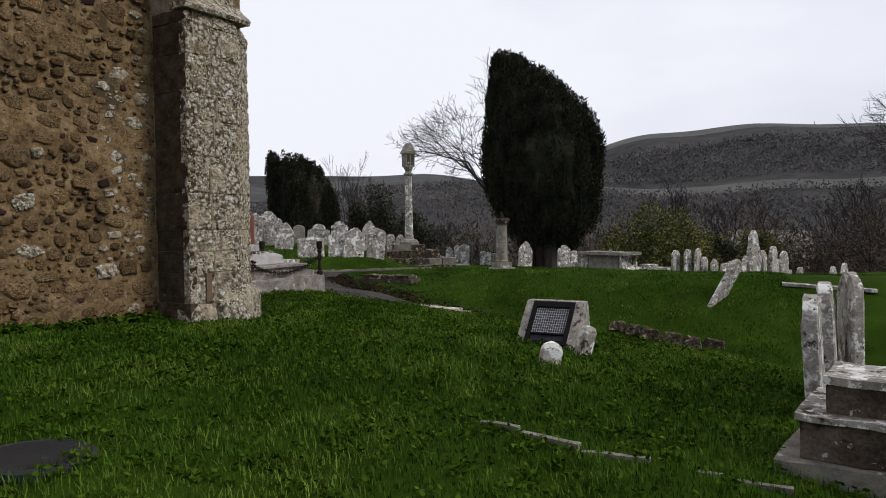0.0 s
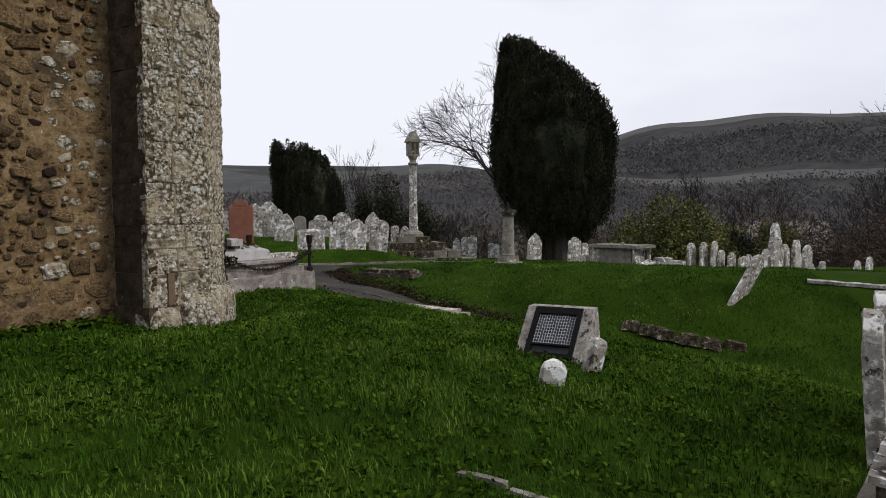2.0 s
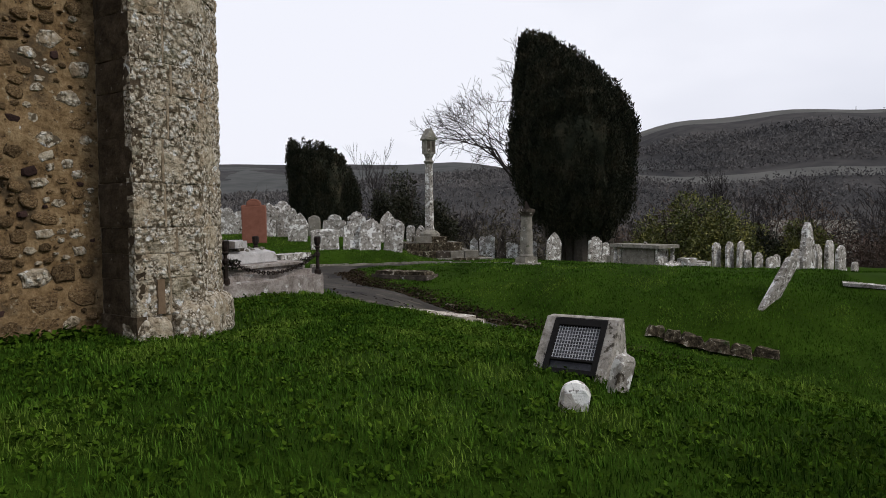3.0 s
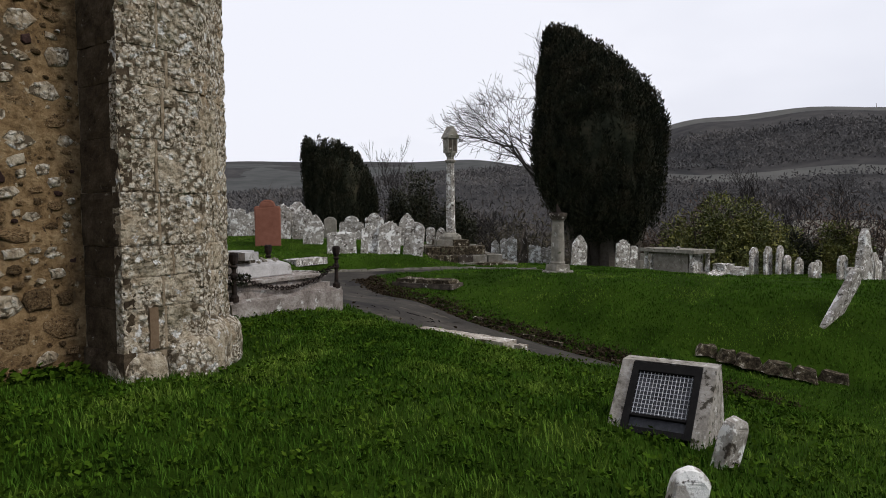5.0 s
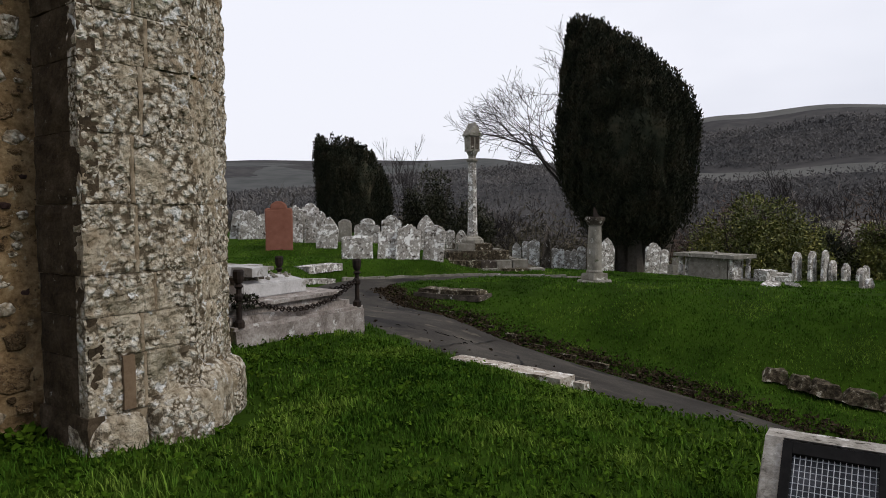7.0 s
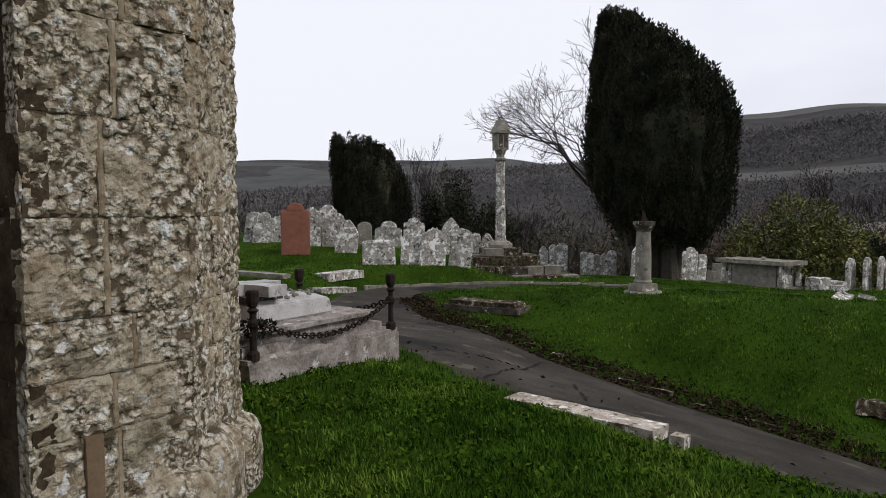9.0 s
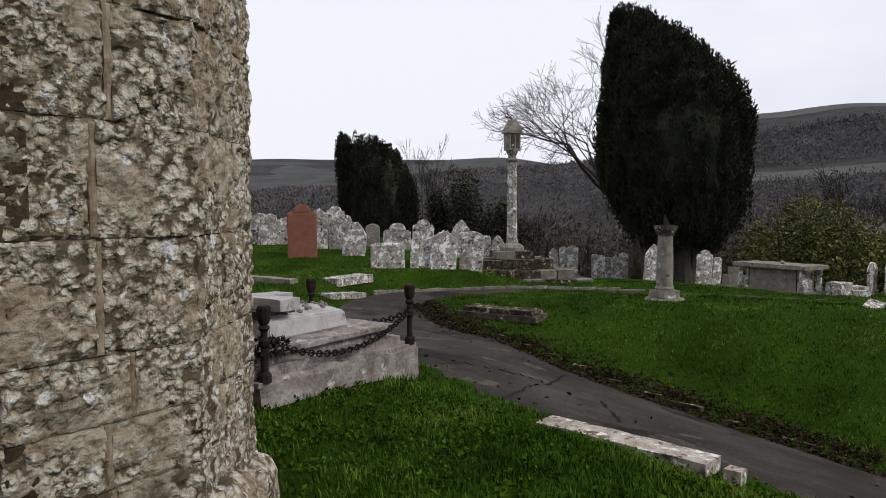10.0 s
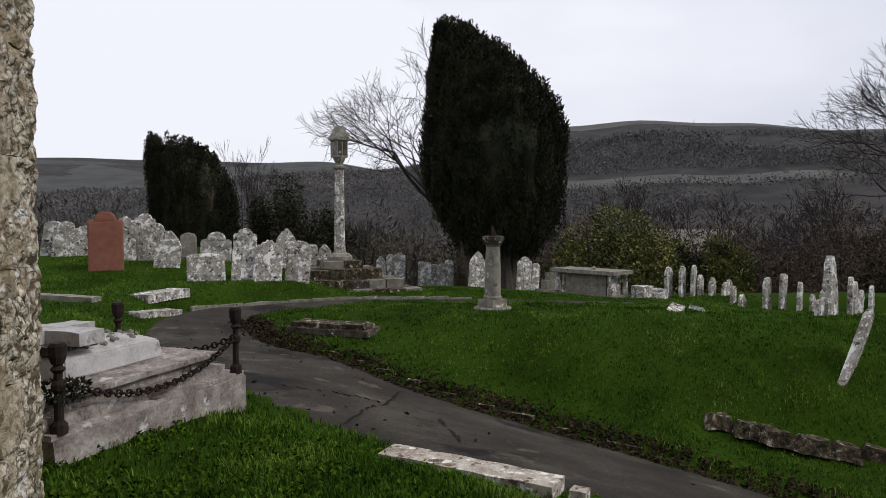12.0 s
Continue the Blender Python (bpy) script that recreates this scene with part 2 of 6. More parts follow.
M_LAUREL = material("evergreen_shrub_leaves", [(0.36, (0.036, 0.048, 0.012)), (0.5, (0.105, 0.115, 0.026)), (0.62, (0.26, 0.23, 0.055))], 0.9, 8, rough=0.6, bump=0.0, tint=0.5)
M_OLIVE = material("dull_ivy_leaves", [(0.36, (0.012, 0.015, 0.007)), (0.5, (0.032, 0.034, 0.015)), (0.64, (0.075, 0.068, 0.032))], 0.6, 6, rough=0.7, bump=0.0, tint=0.45)
M_GRASS = material("mown_grass_blades", [(0.36, (0.015, 0.036, 0.004)), (0.5, (0.050, 0.110, 0.011)), (0.63, (0.155, 0.225, 0.034))], 0.9, 9, rough=0.95, bump=0.0, tint=0.5)
M_EARTH = material("dark_leaf_mould", [(0.3, (0.018, 0.014, 0.010)), (0.5, (0.05, 0.036, 0.022)), (0.7, (0.10, 0.07, 0.042))], 3, 30, bump=0.6)
# leaf brown deepened to carry the shade of the verge bank
M_LEAVES = material("fallen_leaves_with_bank_shade", [(0.3, (0.016, 0.011, 0.006)), (0.7, (0.055, 0.037, 0.020))], 5, 30, bump=0.0, tint=0.4)
M_PATCH = material("brown_patch_stone", [(0.3, (0.13, 0.085, 0.05)), (0.7, (0.25, 0.175, 0.11))], 8, 50, bump=0.4)
M_COVER = material("dark_wet_cover", [(0.3, (0.012, 0.013, 0.015)), (0.7, (0.035, 0.037, 0.042))], 5, 50, rough=0.4, bump=0.2)

# ---- the land ----
# churchyard path: outer edge (x, y, z) and inner edge (x, y, z), from the low end round the mound
LANE = np.array([
    (9.5, 6.2, -2.2, 11.5, 9.2, -2.8), (6.5, 8.5, -1.6, 8.5, 11.8, -2.0), (3.5, 10.4, -0.85, 5.0, 13.4, -1.5),
    (1.6, 11.6, -0.42, 2.9, 15.0, -1.15), (0.6, 12.2, -0.27, 1.3, 16.5, -0.97), (-1.2, 13.5, -0.10, -0.3, 17.6, -0.66),
    (-2.4, 14.6, 0.08, -1.6, 18.8, -0.36), (-4.0, 17.0, 0.06, -2.7, 19.8, -0.26), (-5.2, 20.5, 0.0, -3.4, 21.3, -0.15),
    (-4.9, 22.9, 0.0, -3.5, 22.0, -0.12), (-3.4, 24.2, -0.05, -2.5, 23.0, -0.10), (-0.6, 25.1, -0.08, -0.1, 24.0, -0.10),
    (6.0, 26.0, -0.36, 6.3, 25.0, -0.40), (14.0, 26.6, -0.9, 14.0, 25.6, -0.9)])


def ease(a, b, v):
    u = np.clip((v - a) / (b - a), 0.0, 1.0)
    return u * u * (3.0 - 2.0 * u)


def spline(rows, per):
    """Catmull-Rom through the rows."""
    p = np.vstack([2 * rows[0] - rows[1], rows, 2 * rows[-1] - rows[-2]])
    out = []
    for i in range(1, len(p) - 2):
        for k in range(per):
            u = k / per
            out.append(0.5 * (2 * p[i] + (p[i + 1] - p[i - 1]) * u + (2 * p[i - 1] - 5 * p[i] + 4 * p[i + 1] - p[i + 2]) * u * u
                              + (3 * p[i] - p[i - 1] - 3 * p[i + 1] + p[i + 2]) * u ** 3))
    out.append(rows[-1])
    return np.array(out)


RIBBON = spline(LANE, 10)


def ribbon(x, y):
    """For points: the place across the path (0 outer edge, 1 inner edge), the width there and the path's height."""
    n = len(x)
    across, width, height, best = np.zeros(n), np.ones(n), np.zeros(n), np.full(n, 1e9)
    for row in RIBBON:
        dx, dy = row[3] - row[0], row[4] - row[1]
        w = np.hypot(dx, dy)
        u = ((x - row[0]) * dx + (y - row[1]) * dy) / (w * w)
        c = np.clip(u, 0, 1)
        gap = np.hypot(x - row[0] - c * dx, y - row[1] - c * dy)
        side = np.hypot(x - row[0] - u * dx, y - row[1] - u * dy)
        score = gap + 0.02 * side
        m = score < best
        best[m], width[m] = score[m], w
        out = np.where(u < 0, -gap / w, np.where(u > 1, 1 + gap / w, u))
        across[m] = out[m]
        height[m] = (row[2] + np.clip(u, 0, 1) * (row[5] - row[2]))[m]
    return across, width, height


def ground_height(x, y):
    x, y = np.asarray(x, float), np.asarray(y, float)
    shape = x.shape
    x, y = x.ravel(), y.ravel()
    across, width, lane = ribbon(x, y)
    lawn = 0.16 - 0.075 * np.clip(x, -6, 9) + 0.035 * np.clip(y - 6.5, -12, 0) - 0.03 * np.clip(y - 8.0, 0, 8) \
        - 0.02 * np.clip(x - 1.5, 0, 8) * np.clip(y - 5, 0, 8) + 0.02 * np.clip(x - 1.5, 0, 8) * np.clip(3 - y, 0, 8)
    bank = 0.36 + 0.02 * np.clip(-5 - x, 0, 12) - 0.44 * ease(-3.4, -0.9, x) + (0.30 * ease(26.0, 27.8, y) + 0.09 * np.clip(y - 27.6, 0, 4)) * ease(-1.8, -5.5, x) - 0.4 * ease(1.0, 9.0, x) - 0.07 * np.clip(y - 27, 0, 9) * ease(-3.0, 0.0, x)
    outer = lawn + (bank - lawn) * ease(15.0, 22.0, y)
    mound = 0.14 - 0.07 * np.clip(y - 22.5, 0, 9) - 0.035 * np.clip(x - 7, 0, 12) - 0.05 * np.clip(17.5 - y, 0, 8) - 0.12 * ease(-1, -4, x)
    d_out, d_in = np.clip(-across, 0, None) * width, np.clip(across - 1, 0, None) * width
    z = lane.copy()
    m = across < 0
    z[m] = (lane + (outer - lane) * ease(0.0, 1.3, d_out))[m]
    m = across > 1
    z[m] = (lane + 0.10 * ease(0.0, 0.25, d_in) + (mound - lane - 0.10) * ease(0.1, 3.4, d_in / (1.0 + 0.25 * np.clip(x - 3.0, 0, 4))))[m]
    z = z - 0.24 * np.exp(-(((x - 4.75) * 0.92 - (y - 15.45) * 0.38) / 1.3) ** 4 - (((x - 4.75) * 0.38 + (y - 15.45) * 0.92) / 0.55) ** 2) + 0.26 * np.exp(-((x - 6.7) / 1.2) ** 2 - ((y - 17.2) / 1.0) ** 2)
    off, run = 0.857 * (x + 3.66) - 0.515 * (y - 8.73), 0.515 * (x + 3.08) + 0.857 * (y - 8.38)
    z = z - 0.15 * np.exp(-(np.clip(off, 0, None) / 1.5) ** 2) * (1 - ease(1.2, 2.4, run))
    # beyond the churchyard the land falls to a valley and rises to downs
    edge = ease(31.0, 75.0, np.hypot(x * 0.8, y))
    bearing = np.arctan2(x, np.maximum(y, 1e-3))
    far = np.hypot(x, y)
    valley = -7.0 - 9.0 * ease(60, 260, far)
    down = ease(260, 1150, far) * (46.0 + 104.0 * ease(-0.05, 0.30, bearing) - 26.0 * ease(0.5, 0.9, bearing)) \
        + ease(1100, 2500, far) * 150.0 * (1 - ease(-0.05, 0.2, bearing))
    down = down + 34.0 * ease(190, 430, far) * (1 - ease(520, 900, far)) * ease(-0.5, -0.05, bearing) * (1 - ease(0.10, 0.30, bearing))
    wave = ease(200, 900, far) * (3.0 * np.sin(bearing * 17.0 + 0.7) + 1.6 * np.sin(bearing * 41.0 + far * 0.004) + 7.0 * np.sin(far * 0.006 + bearing * 6))
    z = z + (valley - z) * edge + down + wave * (y > 0)
    return z.reshape(shape)


# ---- builders ----
def link_mesh(name, bm, mat, parent=None, smooth=False, label=""):
    me = bpy.data.meshes.new(name)
    bm.normal_update()
    bm.to_mesh(me)
    bm.free()
    if smooth:
        me.shade_smooth()
    me.materials.append(mat)
    ob = new(name, me)
    if parent:
        ob.parent = parent
    if label:
        ob["label"] = label
    return ob


def part(name, bm, mat, parent, label="", smooth=False):
    return link_mesh(name, bm, mat, parent, smooth, label)


def from_arrays(name, verts, faces, mat, smooth=False, parent=None):
    me = bpy.data.meshes.new(name)
    me.from_pydata(verts, [], faces)
    if smooth:
        me.shade_smooth()
    me.materials.append(mat)
    ob = new(name, me)
    ob.parent = parent
    return ob


def thing(name, m, label, category, group=""):
    ob = new(name)
    ob.matrix_world = m
    ob.empty_display_size = 0.1
    return tagged(ob, label, category, group)


def gz(x, y):
    return float(ground_height(np.array([x]), np.array([y]))[0])


def rough_box(sx, sy, sz, worn=0.012, cut=0.18, seed=0, taper=1.0, base=0.0):
    """A dressed stone of that size standing on base, cut fine enough to be worn: edges rounded, faces uneven."""
    bm = bmesh.new()
    nx, ny, nz = (max(1, min(14, round(s / cut))) for s in (sx, sy, sz))
    grid = {}

    def v(i, j, k):
        key = (i, j, k)
        if key not in grid:
            grid[key] = bm.verts.new(((i / nx - 0.5) * sx, (j / ny - 0.5) * sy, k / nz * sz))
        return grid[key]
    for i in range(nx):
        for j in range(ny):
            bm.faces.new((v(i, j, 0), v(i, j + 1, 0), v(i + 1, j + 1, 0), v(i + 1, j, 0)))
            bm.faces.new((v(i, j, nz), v(i + 1, j, nz), v(i + 1, j + 1, nz), v(i, j + 1, nz)))
    for i in range(nx):
        for k in range(nz):
            bm.faces.new((v(i, 0, k), v(i + 1, 0, k), v(i + 1, 0, k + 1), v(i, 0, k + 1)))
            bm.faces.new((v(i, ny, k), v(i, ny, k + 1), v(i + 1, ny, k + 1), v(i + 1, ny, k)))
    for j in range(ny):
        for k in range(nz):
            bm.faces.new((v(0, j, k), v(0, j, k + 1), v(0, j + 1, k + 1), v(0, j + 1, k)))
            bm.faces.new((v(nx, j, k), v(nx, j + 1, k), v(nx, j + 1, k + 1), v(nx, j, k + 1)))
    bmesh.ops.bevel(bm, geom=[e for e in bm.edges if e.calc_face_angle(0) > 0.6], offset=min(worn * 1.6, 0.3 * min(sx, sy, sz)), segments=2, affect="EDGES", profile=0.6)
    for q in bm.verts:
        f = 1 + (taper - 1) * q.co.z / sz
        q.co.x, q.co.y = q.co.x * f, q.co.y * f
        q.co += worn * noise.noise_vector(q.co * 5.0 + Vector((seed * 3.1, seed, 0)))
        q.co.z += base
    return bm


def lathe(profile, sides=20, worn=0.0):
    """A turned solid from (radius, height) rows."""
    bm = bmesh.new()
    rings = [[bm.verts.new((r * math.cos(2 * math.pi * i / sides), r * math.sin(2 * math.pi * i / sides), z)) for i in range(sides)] for r, z in profile]
    for a, b in zip(rings, rings[1:]):
        for i in range(sides):
            bm.faces.new((a[i], a[(i + 1) % sides], b[(i + 1) % sides], b[i]))
    bm.faces.new(rings[0][::-1])
    bm.faces.new(rings[-1])
    for q in bm.verts:
        q.co += worn * noise.noise_vector(q.co * 6)
    return bm


def tube(bm, points, radii, sides=5):
    """A tapered limb along the points, added to bm."""
    last = None
    for i, (p, r) in enumerate(zip(points, radii)):
        way = (points[min(i + 1, len(points) - 1)] - points[max(i - 1, 0)]).normalized()
        side = way.orthogonal().normalized()
        up = way.cross(side)
        ring = [bm.verts.new(p + r * (math.cos(2 * math.pi * k / sides) * side + math.sin(2 * math.pi * k / sides) * up)) for k in range(sides)]
        if last:
            for k in range(sides):
                bm.faces.new((last[k], last[(k + 1) % sides], ring[(k + 1) % sides], ring[k]))
        last = ring
    return bm


# ---- ground: one sheet from the churchyard to the downs ----
def spread(lo, hi, near_lo, near_hi, step, grow):
    a = list(np.arange(near_lo, near_hi + 1e-6, step))
    s, v = step, near_hi
    while v < hi:
        s *= grow
        v += s
        a.append(v)
    s, v = step, near_lo
    while v > lo:
        s *= grow
        v -= s
        a.insert(0, v)
    return np.array(a)


gx, gy = spread(-3200, 3200, -11, 15, 0.22, 1.055), spread(-400, 3800, -3, 33, 0.22, 1.045)
GX, GY = np.meshgrid(gx, gy)
GZ = ground_height(GX, GY)
acr, wid, _ = ribbon(GX.ravel(), GY.ravel())
acr = acr.reshape(GX.shape)
near_land = np.hypot(GX, GY) < 60
GZ = GZ - 0.045 * ((acr > 0.0) & (acr < 1.0) & near_land)
lump = sum(a * np.sin(GX * f * math.cos(d) + GY * f * math.sin(d) + p) for a, f, d, p in ((0.014, 2.1, 0.4, 1.0), (0.012, 3.3, 1.9, 2.0), (0.010, 4.7, 2.7, 0.3), (0.008, 6.1, 0.9, 4.0)))
GZ = GZ + lump * near_land * ((acr < -0.03) | (acr > 1.02))
ny_, nx_ = GX.shape
idx = np.arange(ny_ * nx_).reshape(ny_, nx_)
g_faces = np.stack([idx[:-1, :-1], idx[:-1, 1:], idx[1:, 1:], idx[1:, :-1]], -1).reshape(-1, 4)


def land_material():
    m = bpy.data.materials.new("turf_fields_and_woods")
    m.use_nodes = True
    n, l = m.node_tree.nodes, m.node_tree.links
    b = n["Principled BSDF"]
    b.inputs["Roughness"].default_value = 0.95
    b.inputs["Specular IOR Level"].default_value = 0.1
    geo = n.new("ShaderNodeNewGeometry")

    def grain(size, det=6.0):
        t = n.new("ShaderNodeTexNoise")
        t.inputs["Scale"].default_value, t.inputs["Detail"].default_value = size, det
        l.new(geo.outputs["Position"], t.inputs["Vector"])
        return t

    def ramp(src, rows):
        r = n.new("ShaderNodeValToRGB")
        e = r.color_ramp.elements
        while len(e) < len(rows):
            e.new(0.5)
        for q, (p, c) in zip(e, rows):
            q.position, q.color = p, (*c, 1)
        l.new(src, r.inputs["Fac"])
        return r.outputs["Color"]

    def mix(fac, a, c):
        x = n.new("ShaderNodeMix")
        x.data_type = "RGBA"
        l.new(fac, x.inputs["Factor"])
        l.new(a, x.inputs["A"])
        l.new(c, x.inputs["B"])
        return x.outputs["Result"]
    b.inputs["Specular IOR Level"].default_value = 0.02
    turf = mix(grain(14.0).outputs["Fac"], ramp(grain(0.8).outputs["Fac"], [(0.3, (0.012, 0.029, 0.003)), (0.7, (0.044, 0.088, 0.008))]),
               ramp(grain(60.0).outputs["Fac"], [(0.3, (0.007, 0.012, 0.002)), (0.7, (0.034, 0.064, 0.004))]))
    # wood and field colours are greyed a little to hold the distance haze
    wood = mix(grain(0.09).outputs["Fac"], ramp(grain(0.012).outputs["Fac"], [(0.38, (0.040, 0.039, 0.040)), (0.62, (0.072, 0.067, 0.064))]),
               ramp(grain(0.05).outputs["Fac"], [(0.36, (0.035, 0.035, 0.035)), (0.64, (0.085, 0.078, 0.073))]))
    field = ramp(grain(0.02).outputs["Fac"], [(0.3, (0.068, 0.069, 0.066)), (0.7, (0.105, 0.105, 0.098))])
    patch = n.new("ShaderNodeTexVoronoi")
    patch.inputs["Scale"].default_value = 0.0042
    warp = n.new("ShaderNodeVectorMath")
    warp.operation = "MULTIPLY_ADD"
    warp.inputs[1].default_value = (60, 60, 60)
    l.new(grain(0.004).outputs["Color"], warp.inputs[0])
    l.new(geo.outputs["Position"], warp.inputs[2])
    l.new(warp.outputs[0], patch.inputs["Vector"])
    sep = n.new("ShaderNodeSeparateColor")
    l.new(patch.outputs["Color"], sep.inputs[0])
    step = n.new("ShaderNodeMapRange")
    step.inputs["From Min"].default_value, step.inputs["From Max"].default_value = 0.66, 0.70
    l.new(sep.outputs[0], step.inputs["Value"])
    country = mix(step.outputs["Result"], wood, field)
    # the long pale pasture across the down
    for way, lo, hi, reach in (((0.398, 0.917, 0.0), 586.0, 616.0, 140.0), ((0.47, 0.883, 0.0), 900.0, 1300.0, 420.0)):
        marks = []
        for axis, a0, a1 in ((way, lo, hi), ((way[1], -way[0], 0.0), -reach, reach)):
            dot = n.new("ShaderNodeVectorMath")
            dot.operation = "DOT_PRODUCT"
            dot.inputs[1].default_value = axis
            l.new(warp.outputs[0], dot.inputs[0])
            mid = n.new("ShaderNodeMath")
            mid.operation, mid.inputs[1].default_value, mid.inputs[2].default_value = "COMPARE", (a0 + a1) / 2 + 30, (a1 - a0) / 2
            l.new(dot.outputs["Value"], mid.inputs[0])
            marks.append(mid.outputs[0])
        both = n.new("ShaderNodeMath")
        both.operation = "MULTIPLY"
        l.new(marks[0], both.inputs[0])
        l.new(marks[1], both.inputs[1])
        country = mix(both.outputs[0], country, ramp(grain(0.03).outputs["Fac"], [(0.3, (0.095, 0.093, 0.085)), (0.7, (0.135, 0.130, 0.118))]))
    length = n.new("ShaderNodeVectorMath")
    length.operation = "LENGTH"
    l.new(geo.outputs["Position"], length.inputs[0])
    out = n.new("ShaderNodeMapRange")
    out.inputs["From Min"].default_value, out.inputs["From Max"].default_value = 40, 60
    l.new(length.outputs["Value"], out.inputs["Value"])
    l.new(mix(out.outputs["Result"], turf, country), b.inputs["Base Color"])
    return m


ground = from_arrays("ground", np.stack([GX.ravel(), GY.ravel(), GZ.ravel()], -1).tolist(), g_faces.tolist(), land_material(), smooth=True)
tagged(ground, "short mown churchyard turf running out to winter downs", "ground", kind="structure")

# asphalt path round the mound
p_rows, p_n = spline(LANE, 24), 9
pv, pf = [], []
for i, row in enumerate(p_rows):
    for k in range(p_n):
        u = k / (p_n - 1)
        wob = 0.05 * math.sin(i * 0.9) + 0.04 * math.sin(i * 0.37 + 2) if k in (0, p_n - 1) else 0.0
        x, y = row[0] + (row[3] - row[0]) * u, row[1] + (row[4] - row[1]) * u
        y += wob
        pv.append((x, y, row[2] + (row[5] - row[2]) * u + 0.006 - (0.05 if k in (0, p_n - 1) else 0.0) + 0.006 * math.sin(x * 3 + y * 2)))
for i in range(len(p_rows) - 1):
    for k in range(p_n - 1):
        a = i * p_n + k
        pf.append((a, a + 1, a + p_n + 1, a + p_n))
tagged(from_arrays("path", pv, pf, M_ASPHALT, smooth=True), "worn grey asphalt churchyard path with cracked patches", "path", kind="structure")

# cracks in the asphalt
lane = bpy.data.objects["path"]


def crack(points, wide, seed):
    r = random.Random(seed)
    bm = bmesh.new()
    fine = []
    for a, b in zip(points, points[1:]):
        for i in range(10):
            fine.append((a[0] + (b[0] - a[0]) * i / 10 + r.uniform(-0.03, 0.03), a[1] + (b[1] - a[1]) * i / 10 + r.uniform(-0.05, 0.05)))
    last = None
    _, _, hs = ribbon(np.array([p[0] for p in fine]), np.array([p[1] for p in fine]))
    for (x, y), h in zip(fine, hs):
        w = wide * r.uniform(0.3, 1.2)
        pair = [bm.verts.new((x - w, y, h + 0.017)), bm.verts.new((x + w, y, h + 0.017))]
        if last:
            bm.faces.new((last[0], last[1], pair[1], pair[0]))
        last = pair
    part("crack", bm, M_BLACK, lane, "dark open crack in the asphalt")


crack([(-1.45, 13.9), (-1.15, 15.0), (-0.9, 15.6), (-0.6, 17.0)], 0.02, 1)
crack([(-0.25, 13.4), (-0.2, 14.2), (-0.3, 15.2)], 0.018, 2)
crack([(-2.2, 15.3), (-1.6, 15.5), (-0.9, 15.6)], 0.014, 3)

# ---- the church: rubble wall and stone buttress ----
ALONG, OUT = Vector((0.515, 0.857, 0)).normalized(), Vector((0.857, -0.515, 0)).normalized()
CORNER = Vector((-3.08, 8.38, 0))
FOOT = CORNER - 0.68 * OUT


def face_frame(origin, along, out):
    """x along the face, y into it, z up."""
    return Matrix(((along.x, -out.x, 0, origin.x), (along.y, -out.y, 0, origin.y), (0, 0, 1, origin.z), (0, 0, 0, 1)))


def slab_mesh(x0, x1, y0, y1, z0, z1, cut, amp):
    bm = bmesh.new()
    nx, nz = max(1, round((x1 - x0) / cut)), max(1, round((z1 - z0) / cut))
    rows = [[bm.verts.new((x0 + (x1 - x0) * i / nx, y0 + amp * noise.noise(Vector((i * cut * 2.2, k * cut * 2.2, x0))), z0 + (z1 - z0) * k / nz)) for i in range(nx + 1)] for k in range(nz + 1)]
    for k in range(nz):
        for i in range(nx):
            bm.faces.new((rows[k][i], rows[k][i + 1], rows[k + 1][i + 1], rows[k + 1][i]))
    back = [bm.verts.new(p) for p in ((x0, y1, z0), (x1, y1, z0), (x1, y1, z1), (x0, y1, z1))]
    bm.faces.new(back[::-1])
    bm.faces.new([*rows[0], back[1], back[0]][::-1])
    bm.faces.new([*rows[-1][::-1], back[3], back[2]][::-1])
    bm.faces.new([r[0] for r in rows] + [back[3], back[0]])
    bm.faces.new([r[-1] for r in rows][::-1] + [back[1], back[2]])
    return bm


wall_m = face_frame(Vector((FOOT.x, FOOT.y, 0)), ALONG, OUT)
wall = link_mesh("wall_church", slab_mesh(-9.5, 1.5, 0.0, 0.9, -0.6, 8.0, 0.06, 0.05), M_MORTAR, smooth=False)
wall.matrix_world = wall_m
tagged(wall, "church wall of brown rubble in sandy orange mortar", "wall", kind="structure")
# added wall above the view, there to block sky light from the left lawn
shade_wall = link_mesh("wall_church_upper", slab_mesh(-15.0, 1.5, 0.0, 0.9, 8.0, 13.0, 0.5, 0.03), M_MORTAR)
shade_wall.matrix_world = wall_m
tagged(shade_wall, "unseen upper wall added to shade the left lawn", "wall", kind="structure")
end_wall = link_mesh("wall_church_end", slab_mesh(-6.5, 0.0, 0.0, 0.9, -0.6, 8.0, 0.4, 0.03), M_MORTAR)
end_wall.matrix_world = face_frame(Vector((FOOT.x, FOOT.y, 0)) + 1.5 * ALONG - 0.004 * OUT, OUT, ALONG)
tagged(end_wall, "rubble end wall of the church", "wall", kind="structure")


